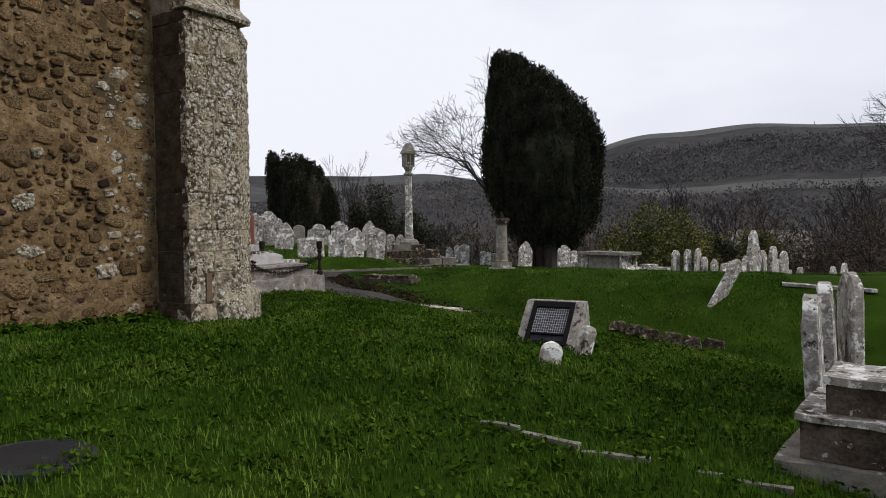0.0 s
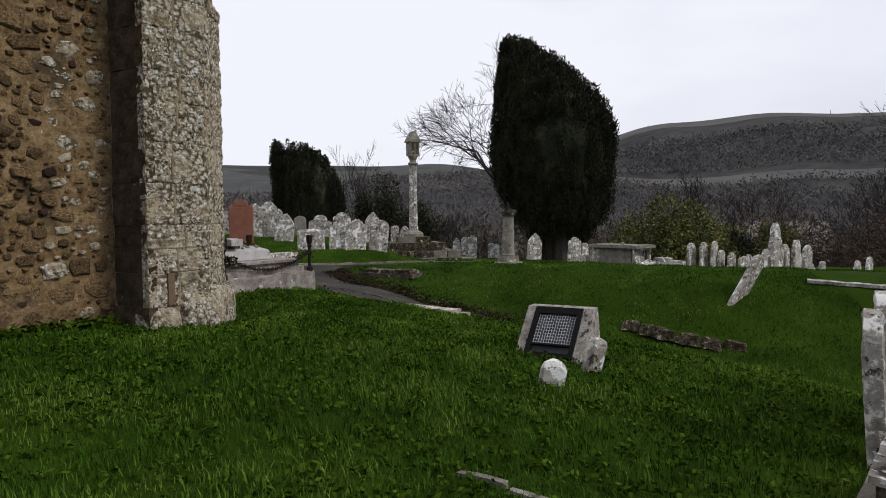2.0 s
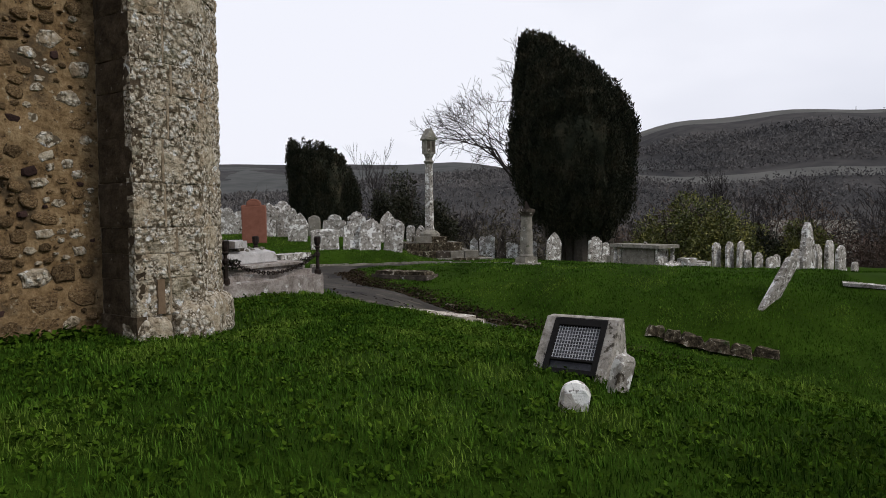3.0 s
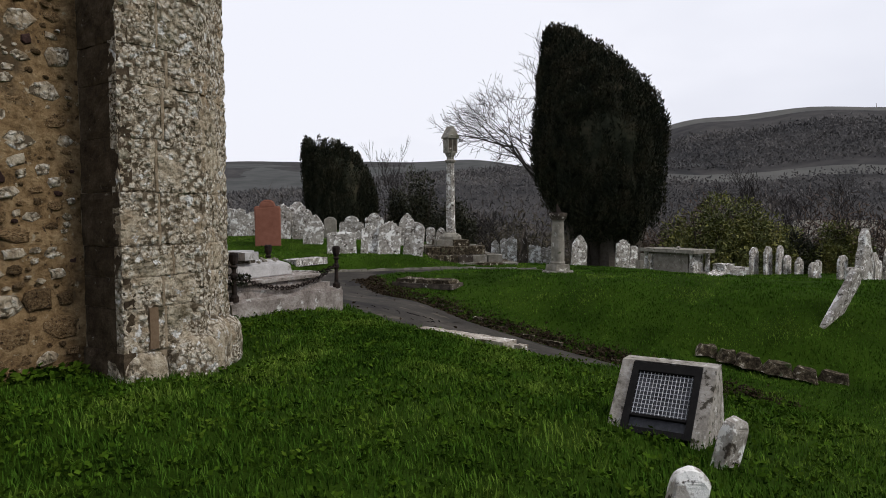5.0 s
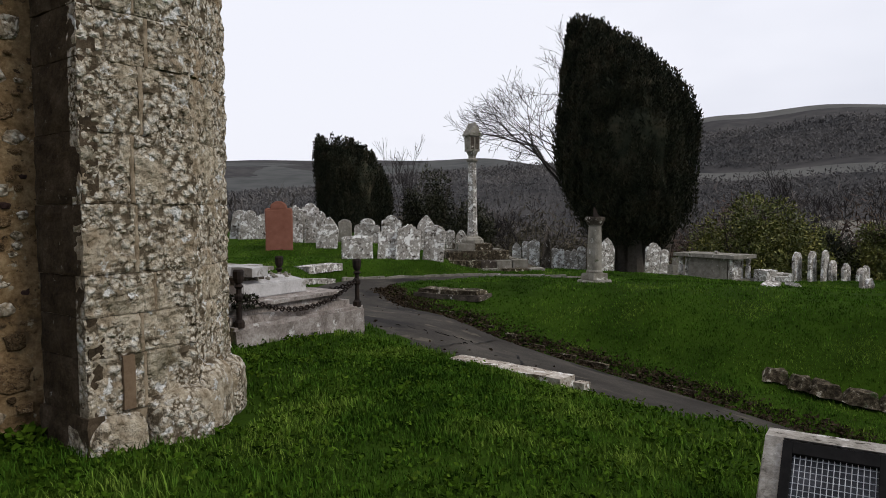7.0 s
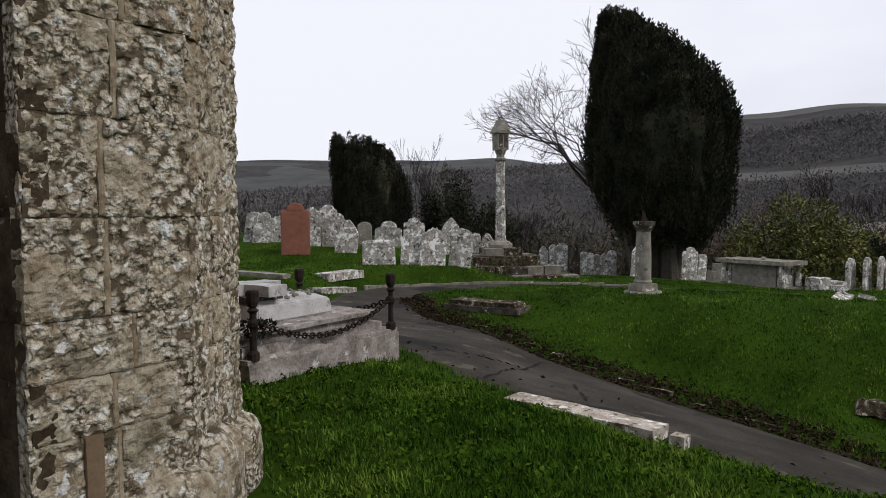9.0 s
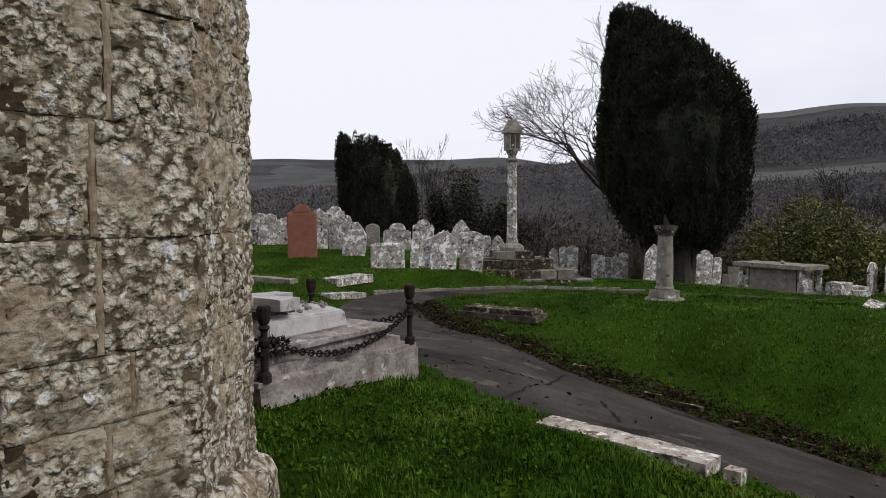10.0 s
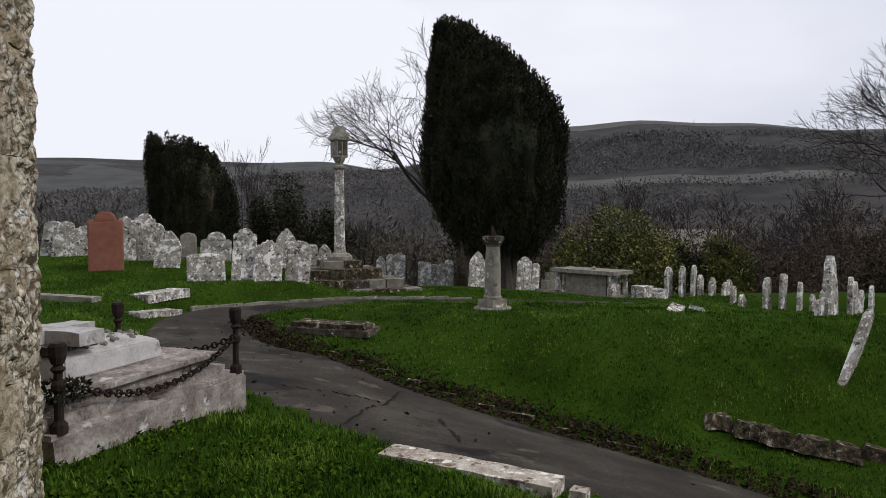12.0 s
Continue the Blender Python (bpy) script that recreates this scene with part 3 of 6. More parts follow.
def rubble_mesh(seed):
    r = random.Random(seed)
    bm = bmesh.new()
    sides = r.randint(7, 9)
    ang = [2 * math.pi * (i + r.uniform(-0.3, 0.3)) / sides for i in range(sides)]
    rad = [r.uniform(0.8, 1.15) for _ in ang]
    sq = r.uniform(2.2, 4.5)
    dirs = []
    for a, q in zip(ang, rad):
        k = (abs(math.cos(a)) ** sq + abs(math.sin(a)) ** sq) ** (-1 / sq)
        dirs.append((q * k * math.cos(a) * 0.5, q * k * math.sin(a) * 0.5))
    rim = [bm.verts.new((x, 0.35, z)) for x, z in dirs]
    mid = [bm.verts.new((x * 0.97, -0.10, z * 0.97)) for x, z in dirs]
    top = [bm.verts.new((x * r.uniform(0.7, 0.85), -0.30 + r.uniform(-0.08, 0.08), z * r.uniform(0.7, 0.85))) for x, z in dirs]
    cap = bm.verts.new((0, -0.38 + r.uniform(-0.1, 0.1), 0))
    for i in range(sides):
        j = (i + 1) % sides
        bm.faces.new((rim[i], rim[j], mid[j], mid[i]))
        bm.faces.new((mid[i], mid[j], top[j], top[i]))
        bm.faces.new((top[i], top[j], cap))
    bm.normal_update()
    bmesh.ops.recalc_face_normals(bm, faces=bm.faces)
    me = bpy.data.meshes.new("rubble")
    bm.to_mesh(me)
    bm.free()
    return me


def rubble_wall():
    r = random.Random(11)
    kinds = []
    for mat, count in ((M_RUBBLE, 9), (M_FLINT, 3), (M_ASHLAR, 4)):
        row = []
        for k in range(count):
            me = rubble_mesh(k + 31 * len(kinds))
            me.materials.append(mat)
            row.append(me)
        kinds.append(row)
    placed = []
    for size_lo, size_hi, tries in ((0.20, 0.34, 180), (0.11, 0.2, 1500), (0.045, 0.11, 9000)):
        for _ in range(tries):
            w = r.uniform(size_lo, size_hi)
            h = w * r.uniform(0.5, 0.85)
            x, z = r.uniform(-2.9, -0.05), r.uniform(0.25, 5.6)
            if x + w / 2 > -0.02:
                continue
            if any(abs(x - a) < (w + c) * 0.49 + 0.004 and abs(z - b) < (h + d) * 0.49 + 0.004 for a, b, c, d in placed):
                continue
            placed.append((x, z, w, h))
    near = sorted(placed, key=lambda s: -s[2] + 0.12 * abs(s[1] - 2.0) - 0.08 * s[0])
    for x, z, w, h in near[:300]:
        pick = r.random()
        row = kinds[2] if (x > -0.75 and pick < 0.4) or pick < 0.02 else kinds[1] if pick > 0.93 and w < 0.2 else kinds[0]
        ob = new("stone", r.choice(row))
        ob.parent = wall
        ob.matrix_local = Matrix.LocRotScale((x, 0.0, z), Euler((0, r.uniform(-0.25, 0.25), 0)), (w, 0.06 + 0.09 * w, h))
    rest = bmesh.new()
    for x, z, w, h in near[300:]:
        me = r.choice(kinds[0])
        start = len(rest.verts)
        rest.from_mesh(me)
        rest.verts.ensure_lookup_table()
        m = Matrix.LocRotScale((x, 0.0, z), Euler((0, r.uniform(-0.3, 0.3), 0)), (w, 0.07 + 0.1 * w, h))
        for q in rest.verts[start:]:
            q.co = m @ q.co
    ob = part("small_rubble", rest, M_RUBBLE, wall, "small brown rubble stones set between larger ones")
    ob["kind"] = "stuff"


def ashlar(w, h, t, seed, amp, cut=0.035):
    """A weathered block face: x 0..w, z 0..h, its face at y 0 and its back at y t."""
    bm = bmesh.new()
    nx, nz = max(3, round(w / cut)), max(3, round(h / cut))
    rows = []
    for k in range(nz + 1):
        row = []
        for i in range(nx + 1):
            x, z = w * i / nx, h * k / nz
            edge = min(x, w - x, z, h - z)
            q = Vector((x * 7 + seed * 5.3, seed * 1.7, z * 7))
            d = amp * (0.9 * noise.noise(q * 0.6) + 0.9 * noise.noise(q * 2.3) + 0.6 * noise.noise(q * 5.1))
            pit = noise.noise(q * 1.5 + Vector((9, 3, 1)))
            d += amp * 2.2 * max(0.0, pit - 0.25)
            if cut < 0.03:
                d -= amp * 0.9 * (0.45 - min(0.9, noise.voronoi(q * 3.6)[0][0]))
                d -= amp * 0.5 * (0.45 - min(0.9, noise.voronoi(q * 8.0)[0][0]))
            d += (0.006 + 0.012 * max(0.0, noise.noise(q * 0.9 + Vector((4, 7, 2))))) * max(0.0, 1 - edge / 0.02) ** 2
            row.append(bm.verts.new((x + 0.006 * noise.noise(q * 3), d, z + 0.006 * noise.noise(q * 3.3))))
        rows.append(row)
    for k in range(nz):
        for i in range(nx):
            bm.faces.new((rows[k][i], rows[k][i + 1], rows[k + 1][i + 1], rows[k + 1][i]))
    rim = [*rows[0], *[r[-1] for r in rows[1:]], *rows[-1][-2::-1], *[r[0] for r in rows[-2:0:-1]]]
    back = [bm.verts.new((v.co.x, t, v.co.z)) for v in rim]
    for i in range(len(rim)):
        j = (i + 1) % len(rim)
        bm.faces.new((rim[j], rim[i], back[i], back[j]))
    return bm


def boulder(sx, sy, sz, seed):
    """A worn stone with a blunt rounded outline, standing on its base."""
    bm = bmesh.new()
    bmesh.ops.create_uvsphere(bm, u_segments=28, v_segments=16, radius=1.0)
    for q in bm.verts:
        c = [math.copysign(abs(v) ** 0.55, v) for v in q.co]
        q.co = Vector((c[0] * sx / 2, c[1] * sy / 2, (c[2] + 1) * sz / 2))
        q.co += 0.022 * noise.noise_vector(q.co * 6 + Vector((seed, 0, 0))) + 0.010 * noise.noise_vector(q.co * 19 + Vector((0, seed, 0)))
    return bm


def buttress():
    ob = thing("buttress", Matrix.Translation((CORNER.x, CORNER.y, 0)), "lichened ashlar stone buttress against the church wall", "buttress")
    ob["kind"] = "structure"
    r = random.Random(4)
    inv = ob.matrix_world.inverted()
    d, n = ALONG, OUT
    turn = (d * 0.60 - n * 0.47).normalized()
    turn_out = Vector((turn.y, -turn.x, 0))
    top_low, w_front, w_turn = 4.12, 0.80, 0.90
    core = bmesh.new()
    ring = [CORNER - 0.03 * n + 0.03 * d, CORNER - 0.03 * n + 0.78 * d, CORNER + w_front * d - 0.04 * n + (w_turn - 0.02) * turn, CORNER + 1.50 * d - 0.8 * n, CORNER - 0.8 * n + 0.03 * d]
    levels = [(-0.5, 0.0), (4.10, 0.0), (4.35, 0.16), (7.5, 0.22)]
    loops = [[core.verts.new((p.x - s * n.x - CORNER.x, p.y - s * n.y - CORNER.y, z)) for p in ring] for z, s in levels]
    for a, b in zip(loops, loops[1:]):
        for i in range(len(ring)):
            j = (i + 1) % len(ring)
            core.faces.new((a[i], a[j], b[j], b[i]))
    core.faces.new(loops[-1])
    bmesh.ops.recalc_face_normals(core, faces=core.faces)
    part("core", core, M_JOINT, ob, "buff mortar core behind the joints")
    z, k = 0.50, 0
    while z < top_low - 0.05:
        h = min(r.choice((0.27, 0.38, 0.46, 0.33)), top_low - z)
        if top_low - z - h < 0.15:
            h = top_low - z
        split = r.uniform(0.35, 0.52)
        seam = part("mortar_joint", ashlar(0.030, h - 0.01, 0.06, k + 500, 0.004, 0.012), M_JOINT, ob, "buff mortar joint")
        seam.matrix_local = inv @ face_frame(CORNER + (split - 0.015) * d + Vector((0, 0, z + 0.005)) - 0.004 * n, d, n)
        for x0, x1 in ((0.0, split - 0.011), (split + 0.011, w_front)):
            k += 1
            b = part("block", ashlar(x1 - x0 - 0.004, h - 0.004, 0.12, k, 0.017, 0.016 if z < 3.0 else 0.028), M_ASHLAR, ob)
            b.matrix_local = inv @ face_frame(CORNER + (x0 + 0.002) * d + Vector((0, 0, z + 0.002)) + r.uniform(-0.006, 0.006) * n, d, n)
        k += 1
        cut_at = r.choice((0.38, 0.55))
        for q0, q1 in ((0.0, cut_at), (cut_at, w_turn)):
            k += 1
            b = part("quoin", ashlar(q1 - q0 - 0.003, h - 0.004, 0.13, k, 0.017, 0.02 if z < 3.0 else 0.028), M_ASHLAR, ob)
            b.matrix_local = inv @ face_frame(CORNER + w_front * d + q0 * turn + Vector((0, 0, z + 0.003)) + r.uniform(-0.008, 0.008) * n, turn, turn_out)
        k += 1
        b = part("side_block", ashlar(0.62, h - 0.006, 0.12, k, 0.010, 0.06), M_SIDE, ob, "weathered brown side stone with its shade painted in")
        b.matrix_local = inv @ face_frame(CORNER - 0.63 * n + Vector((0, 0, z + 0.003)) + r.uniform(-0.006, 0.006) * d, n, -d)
        z += h
    # projecting plinth stones at the foot
    for x, w, z1, out, seed in ((0.20, 0.46, 0.50, 0.03, 1), (0.66, 0.50, 0.58, 0.09, 2)):
        b = part("plinth_stone", boulder(w, 0.40, z1 - 0.1, seed), M_ASHLAR, ob, "rounded worn foot stone")
        b.matrix_local = inv @ face_frame(CORNER + x * d + (out - 0.17) * n + Vector((0, 0, 0.1)), d, n)
    for q, w, z1, seed in ((0.30, 0.56, 0.68, 3), (0.76, 0.40, 0.62, 4)):
        b = part("plinth_stone", boulder(w, 0.40, z1 - 0.1, seed), M_ASHLAR, ob, "rounded worn foot stone")
        b.matrix_local = inv @ face_frame(CORNER + w_front * d + q * turn - 0.06 * turn_out + Vector((0, 0, 0.1)), turn, turn_out)
    b = part("plinth_stone", ashlar(0.64, 0.36, 0.12, 77, 0.01, 0.06), M_SIDE, ob, "weathered brown side stone with its shade painted in")
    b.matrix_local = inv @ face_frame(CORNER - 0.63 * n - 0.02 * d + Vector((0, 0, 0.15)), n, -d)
    b = part("patch_stone", rough_box(0.085, 0.05, 0.36, 0.006, 0.06, 8), M_PATCH, ob, "brown tile patch let into the stone")
    b.matrix_local = inv @ face_frame(CORNER + 0.27 * d - 0.004 * n + Vector((0, 0, 0.52)), d, n)
    # sloping set-off with a drip and the slimmer upper stage
    drip = bmesh.new()
    sec = [(0.05, 0.0), (0.07, 0.05), (-0.16, 0.26), (-0.24, 0.26), (-0.24, 0.0)]
    ends = [[drip.verts.new((x * d.x + o * n.x, x * d.y + o * n.y, top_low + zz)) for o, zz in sec] for x in (-0.03, 1.0)]
    for i in range(len(sec)):
        j = (i + 1) % len(sec)
        drip.faces.new((ends[0][i], ends[0][j], ends[1][j], ends[1][i]))
    drip.faces.new(ends[0])
    drip.faces.new(ends[1][::-1])
    bmesh.ops.recalc_face_normals(drip, faces=drip.faces)
    bmesh.ops.subdivide_edges(drip, edges=drip.edges, cuts=4, use_grid_fill=True)
    for q in drip.verts:
        q.co += 0.012 * noise.noise_vector(q.co * 6)
    part("set_off", drip, M_ASHLAR, ob, "sloping weathered set-off with a dark drip")
    z = top_low + 0.27
    while z < 7.0:
        h = r.choice((0.3, 0.38, 0.45))
        for x0, x1, fr in ((0.0, 0.45, d), (0.45, 0.95, d)):
            k += 1
            b = part("block", ashlar(x1 - x0 - 0.008, h - 0.008, 0.1, k, 0.012, 0.06), M_ASHLAR, ob)
            b.matrix_local = inv @ face_frame(CORNER + x0 * d - 0.18 * n + Vector((0, 0, z)), d, n)
        k += 1
        b = part("side_block", ashlar(0.46, h - 0.006, 0.12, k, 0.010, 0.08), M_SIDE, ob, "weathered brown side stone with its shade painted in")
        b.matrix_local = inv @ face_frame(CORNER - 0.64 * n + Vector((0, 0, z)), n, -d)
        z += h


buttress()


# ---- gravestones ----
def outline(style, w, h):
    """Half-turn of a headstone's outline from the left foot over the top to the right foot."""
    a = w / 2
    pts = []
    if style == "round":
        s = h - a * 0.8
        pts = [(-a, 0), (-a, s * 0.5), (-a, s)] + [(-a * math.cos(t), s + a * 0.8 * math.sin(t)) for t in np.linspace(0.15, math.pi - 0.15, 13)] + [(a, s), (a, s * 0.5), (a, 0)]
    elif style == "shoulder":
        s = h - a * 0.62
        q = a * 0.62
        pts = [(-a, 0), (-a, s * 0.5), (-a, s - 0.02), (-a * 0.93, s + 0.03), (-a * 0.80, s + 0.05), (-q, s + 0.04)]
        pts += [(-q * math.cos(t), s + 0.05 + (h - s - 0.05) * math.sin(t)) for t in np.linspace(0.2, math.pi - 0.2, 9)]
        pts += [(q, s + 0.04), (a * 0.80, s + 0.05), (a * 0.93, s + 0.03), (a, s - 0.02), (a, s * 0.5), (a, 0)]
    elif style == "gothic":
        s = h - a * 1.3
        pts = [(-a, 0), (-a, s * 0.5), (-a, s)] + [(-a * (1 - u) ** 0.75, s + (h - s) * u ** 0.8) for u in np.linspace(0.12, 0.9, 5)] + [(0, h)]
        pts += [(a * (1 - u) ** 0.75, s + (h - s) * u ** 0.8) for u in np.linspace(0.9, 0.12, 5)] + [(a, s), (a, s * 0.5), (a, 0)]
    elif style == "wavy":
        s = h - a * 0.5
        pts = [(-a, 0), (-a, s * 0.5), (-a, s)] + [(a * u, s + (h - s) * (0.5 + 0.5 * math.cos(math.pi * u)) + 0.05 * math.sin(3 * math.pi * u) ** 2) for u in np.linspace(-0.95, 0.95, 13)] + [(a, s), (a, s * 0.5), (a, 0)]
    elif style == "spire":
        pts = [(-a, 0), (-a * 0.90, h * 0.35), (-a * 0.64, h * 0.60), (-a * 0.52, h * 0.72), (-a * 0.36, h * 0.90), (0, h), (a * 0.30, h * 0.90), (a * 0.48, h * 0.72), (a * 0.66, h * 0.58), (a * 0.92, h * 0.35), (a, 0)]
    else:
        s = h
        pts = [(-a, 0), (-a, h * 0.5), (-a, h - 0.05), (-a * 0.92, h - 0.02), (-a * 0.6, h), (0, h + 0.015), (a * 0.5, h), (a * 0.92, h - 0.03), (a, h - 0.06), (a, h * 0.5), (a, 0)]
    return pts


def headstone_mesh(style, w, h, th, seed, worn=0.012):
    bm = bmesh.new()
    pts = outline(style, w, h)
    inner = [(x * 0.90, 0 if z == 0 else z - 0.04) for x, z in pts]
    off = Vector((seed * 2.7, seed * 1.3, 0))

    def ring(rows, y):
        out = []
        for x, z in rows:
            p = Vector((x, y, z))
            out.append(bm.verts.new(p + worn * noise.noise_vector(p * 7 + off) + 0.6 * worn * noise.noise_vector(p * 17 + off)))
        return out
    f1, f2, b2, b1 = ring(inner, -th / 2), ring(pts, -th / 2 + 0.015), ring(pts, th / 2 - 0.015), ring(inner, th / 2)
    for p, q in ((f1, f2), (f2, b2), (b2, b1)):
        for i in range(len(p) - 1):
            bm.faces.new((p[i], p[i + 1], q[i + 1], q[i]))
    half = len(f1) // 2
    for loop, flip in ((f1, False), (b1, True)):
        for i in range(half):
            j = len(loop) - 1 - i
            quad = [loop[i], loop[i + 1], loop[j - 1], loop[j]]
            quad = list(dict.fromkeys(quad))
            if len(quad) > 2:
                bm.faces.new(quad[::-1] if flip else quad)
    bmesh.ops.recalc_face_normals(bm, faces=bm.faces)
    return bm


LABELS = {"round": "lichen-whitened headstone with a rounded top in grass", "shoulder": "mottled white headstone with a shouldered top in grass",
          "gothic": "pale pointed headstone standing in grass", "wavy": "lichened headstone with a scrolled top in grass",
          "flat": "low broad lichened headstone with a nearly flat top", "spire": "tall tapering pale headstone with a pointed top"}
stone_count = 0


def headstone(x, y, top, w, style, yaw=0.0, lean=0.0, tip=0.0, mat=None, th=0.11, group="", label="", deep=0.2):
    """top: the height of its crown over datum; lean: sideways to its right, tip: backwards, in degrees."""
    global stone_count
    stone_count += 1
    z = gz(x, y) - deep
    h = max(0.3, top - z)
    ob = link_mesh("headstone", headstone_mesh(style, w, h, th, stone_count, 0.014), mat or M_PALE)
    ob.matrix_world = Matrix.Translation((x, y, z)) @ Euler((0, 0, radians(yaw))).to_matrix().to_4x4() @ Euler((radians(-tip), radians(lean), 0)).to_matrix().to_4x4()
    return tagged(ob, label or LABELS[style], "headstone", group)


ROW = "headstones in the row beside the cross"
for x, y, top, w, style, yaw, lean, tip in (
        (-5.14, 26.0, 1.10, 0.98, "flat", 8, -1, 6), (-4.21, 26.0, 1.34, 0.60, "wavy", 6, 3, 10), (-3.56, 25.9, 1.46, 0.76, "wavy", 9, 5, 12), (-2.80, 26.4, 1.44, 0.68, "round", 3, 5, 10)):
    headstone(x, y, top, w, style, yaw, lean, tip, group=ROW)
for x, y, top, w, style, yaw, lean in (
        (-5.37, 28.6, 1.64, 0.90, "shoulder", 5, 2), (-4.53, 28.8, 1.74, 0.70, "shoulder", 4, 1), (-3.31, 28.6, 1.74, 0.60, "gothic", 5, 3),
        (-2.56, 30.6, 1.17, 0.36, "round", 4, 0), (-2.15, 30.8, 1.17, 0.44, "gothic", 4, 0)):
    headstone(x, y, top, w, style, yaw, lean, 3, group=ROW)
LEFT = "headstones on the upper bank"
for x, y, top, w, style, yaw, lean, mat in (
        (-7.56, 29.0, 2.20, 0.62, "shoulder", 8, 2, None), (-7.21, 28.6, 1.92, 0.84, "shoulder", 8, 5, None), (-6.52, 27.4, 1.71, 0.70, "gothic", 10, 6, None), (-6.24, 29.0, 1.61, 0.48, "round", 6, 0, M_GREY),
        (-7.95, 28.5, 2.08, 0.60, "wavy", 8, 0, None), (-9.29, 29.3, 1.83, 0.55, "round", 8, -3, None), (-9.95, 29.2, 1.96, 0.70, "shoulder", 10, 6, None), (-10.45, 29.5, 1.98, 0.60, "round", 10, 8, None), (-11.6, 30.0, 1.9, 0.7, "round", 10, -2, None)):
    headstone(x, y, top, w, style, yaw, lean, 2, mat, group=LEFT)
headstone(-8.01, 27.0, 2.24, 0.90, "shoulder", 12, 0, 0, M_RED, 0.12, label="red sandstone headstone with a shouldered top, upright in grass")
MID = "far headstones below the cross"
for x, y, top, w, style, yaw in ((0.01, 36, 0.45, 0.40, "gothic", 0), (0.44, 36.2, 0.50, 0.38, "round", 10), (0.81, 36, 0.57, 0.46, "wavy", 0),
                                 (1.72, 36, 0.21, 0.28, "round", 0), (2.00, 36.2, 0.14, 0.32, "flat", 0), (2.33, 36.4, 0.07, 0.32, "round", 5), (2.58, 36, 0.14, 0.34, "gothic", 5), (2.92, 36.1, 0.26, 0.38, "round", 0)):
    headstone(x, y, top, w, style, yaw, 0, 0, group=MID)
headstone(1.27, 36.0, 0.98, 0.44, "spire", 25, 4, 0, M_DARKSTONE, 0.2, label="weathered dark grey tapering memorial stone below the cross")
headstone(3.62, 33.5, 0.74, 0.74, "gothic", 25, 3, 0)
headstone(5.37, 33.0, 0.55, 0.66, "shoulder", 25, 4, 0)
headstone(5.84, 33.2, 0.28, 0.40, "round", 25, 6, 0)
RIGHT = "thin headstones along the far edge of the mound"
for x, y, top, w, style, yaw, lean in (
        (9.42, 29.0, 0.40, 0.62, "round", 48, 1), (9.92, 29.0, 0.43, 0.66, "round", 50, 0), (10.33, 29.0, 0.45, 0.60, "round", 52, 2), (10.68, 29.2, 0.10, 0.55, "round", 48, 0),
        (11.02, 29.0, -0.02, 0.60, "wavy", 45, 0), (11.50, 29.0, -0.15, 0.55, "round", 40, 3), (11.85, 29.4, -0.1, 0.5, "round", 45, 0),
        (10.30, 26.0, -0.22, 0.42, "round", 40, 3), (10.62, 27.0, -0.07, 0.40, "round", 45, 0), (11.12, 26.0, 0.28, 0.62, "round", 42, -2), (11.62, 26.0, 0.37, 0.66, "flat", 45, 5),
        (12.18, 26.0, 0.12, 0.56, "round", 48, 5), (12.74, 26.2, -0.28, 0.46, "round", 45, 10), (13.3, 26.5, -0.2, 0.5, "round", 45, 6), (14.2, 26.0, -0.12, 0.5, "round", 45, 22), (14.9, 26.4, -0.05, 0.55, "shoulder", 45, 8)):
    headstone(x, y, top, w, style, yaw, lean, 0, group=RIGHT)
headstone(8.90, 20.3, 1.26, 0.66, "spire", 36, 0, 0, th=0.18, group="")
headstone(9.42, 20.9, 0.62, 0.60, "wavy", 48, 1, 0, group=RIGHT)
headstone(9.55, 20.5, 0.78, 0.55, "round", 50, 2, 0, group=RIGHT)
headstone(8.45, 20.0, 0.35, 0.4, "flat", 40, -3, 0, group=RIGHT)
headstone(10.2, 21.2, 0.60, 0.60, "round", 46, 0, 0, group=RIGHT)
headstone(6.40, 16.35, 0.86, 0.44, "round", 58, 0, 0, label="pale headstone leaning far over on the grass bank", th=0.12).matrix_world = \
    Matrix.Translation((6.22, 16.45, gz(6.22, 16.45) - 0.24)) @ Euler((0, 0, radians(50))).to_matrix().to_4x4() @ Euler((radians(14), radians(36), 0)).to_matrix().to_4x4()
headstone(3.03, 5.42, 0.86, 0.54, "round", 60, 0, 3, M_PALE, 0.12, label="split and flaking lichened headstone beside a tomb")
headstone(3.52, 6.08, 0.90, 0.56, "round", 60, 1, 4, M_PALE, 0.12, label="lichened headstone standing close behind another by a tomb")
headstone(3.76, 6.26, 0.97, 0.62, "round", 73, 2, 0, M_PALE, 0.10)


def small_round(name, x, y, top, w, yaw, lean, tip, label):
    ob = headstone(x, y, top, w, "round", yaw, lean, tip, M_PALE, 0.10, label=label, deep=0.12)
    ob.name = name
    return ob


small_round("footstone", 1.03, 6.50, 0.32, 0.20, 10, 6, -4, "small rounded footstone with flaking lichen, low in the grass")
small_round("footstone", 1.48, 7.32, 0.36, 0.19, 40, 14, -8, "rounded lichened footstone leaning beside the framed plaque")


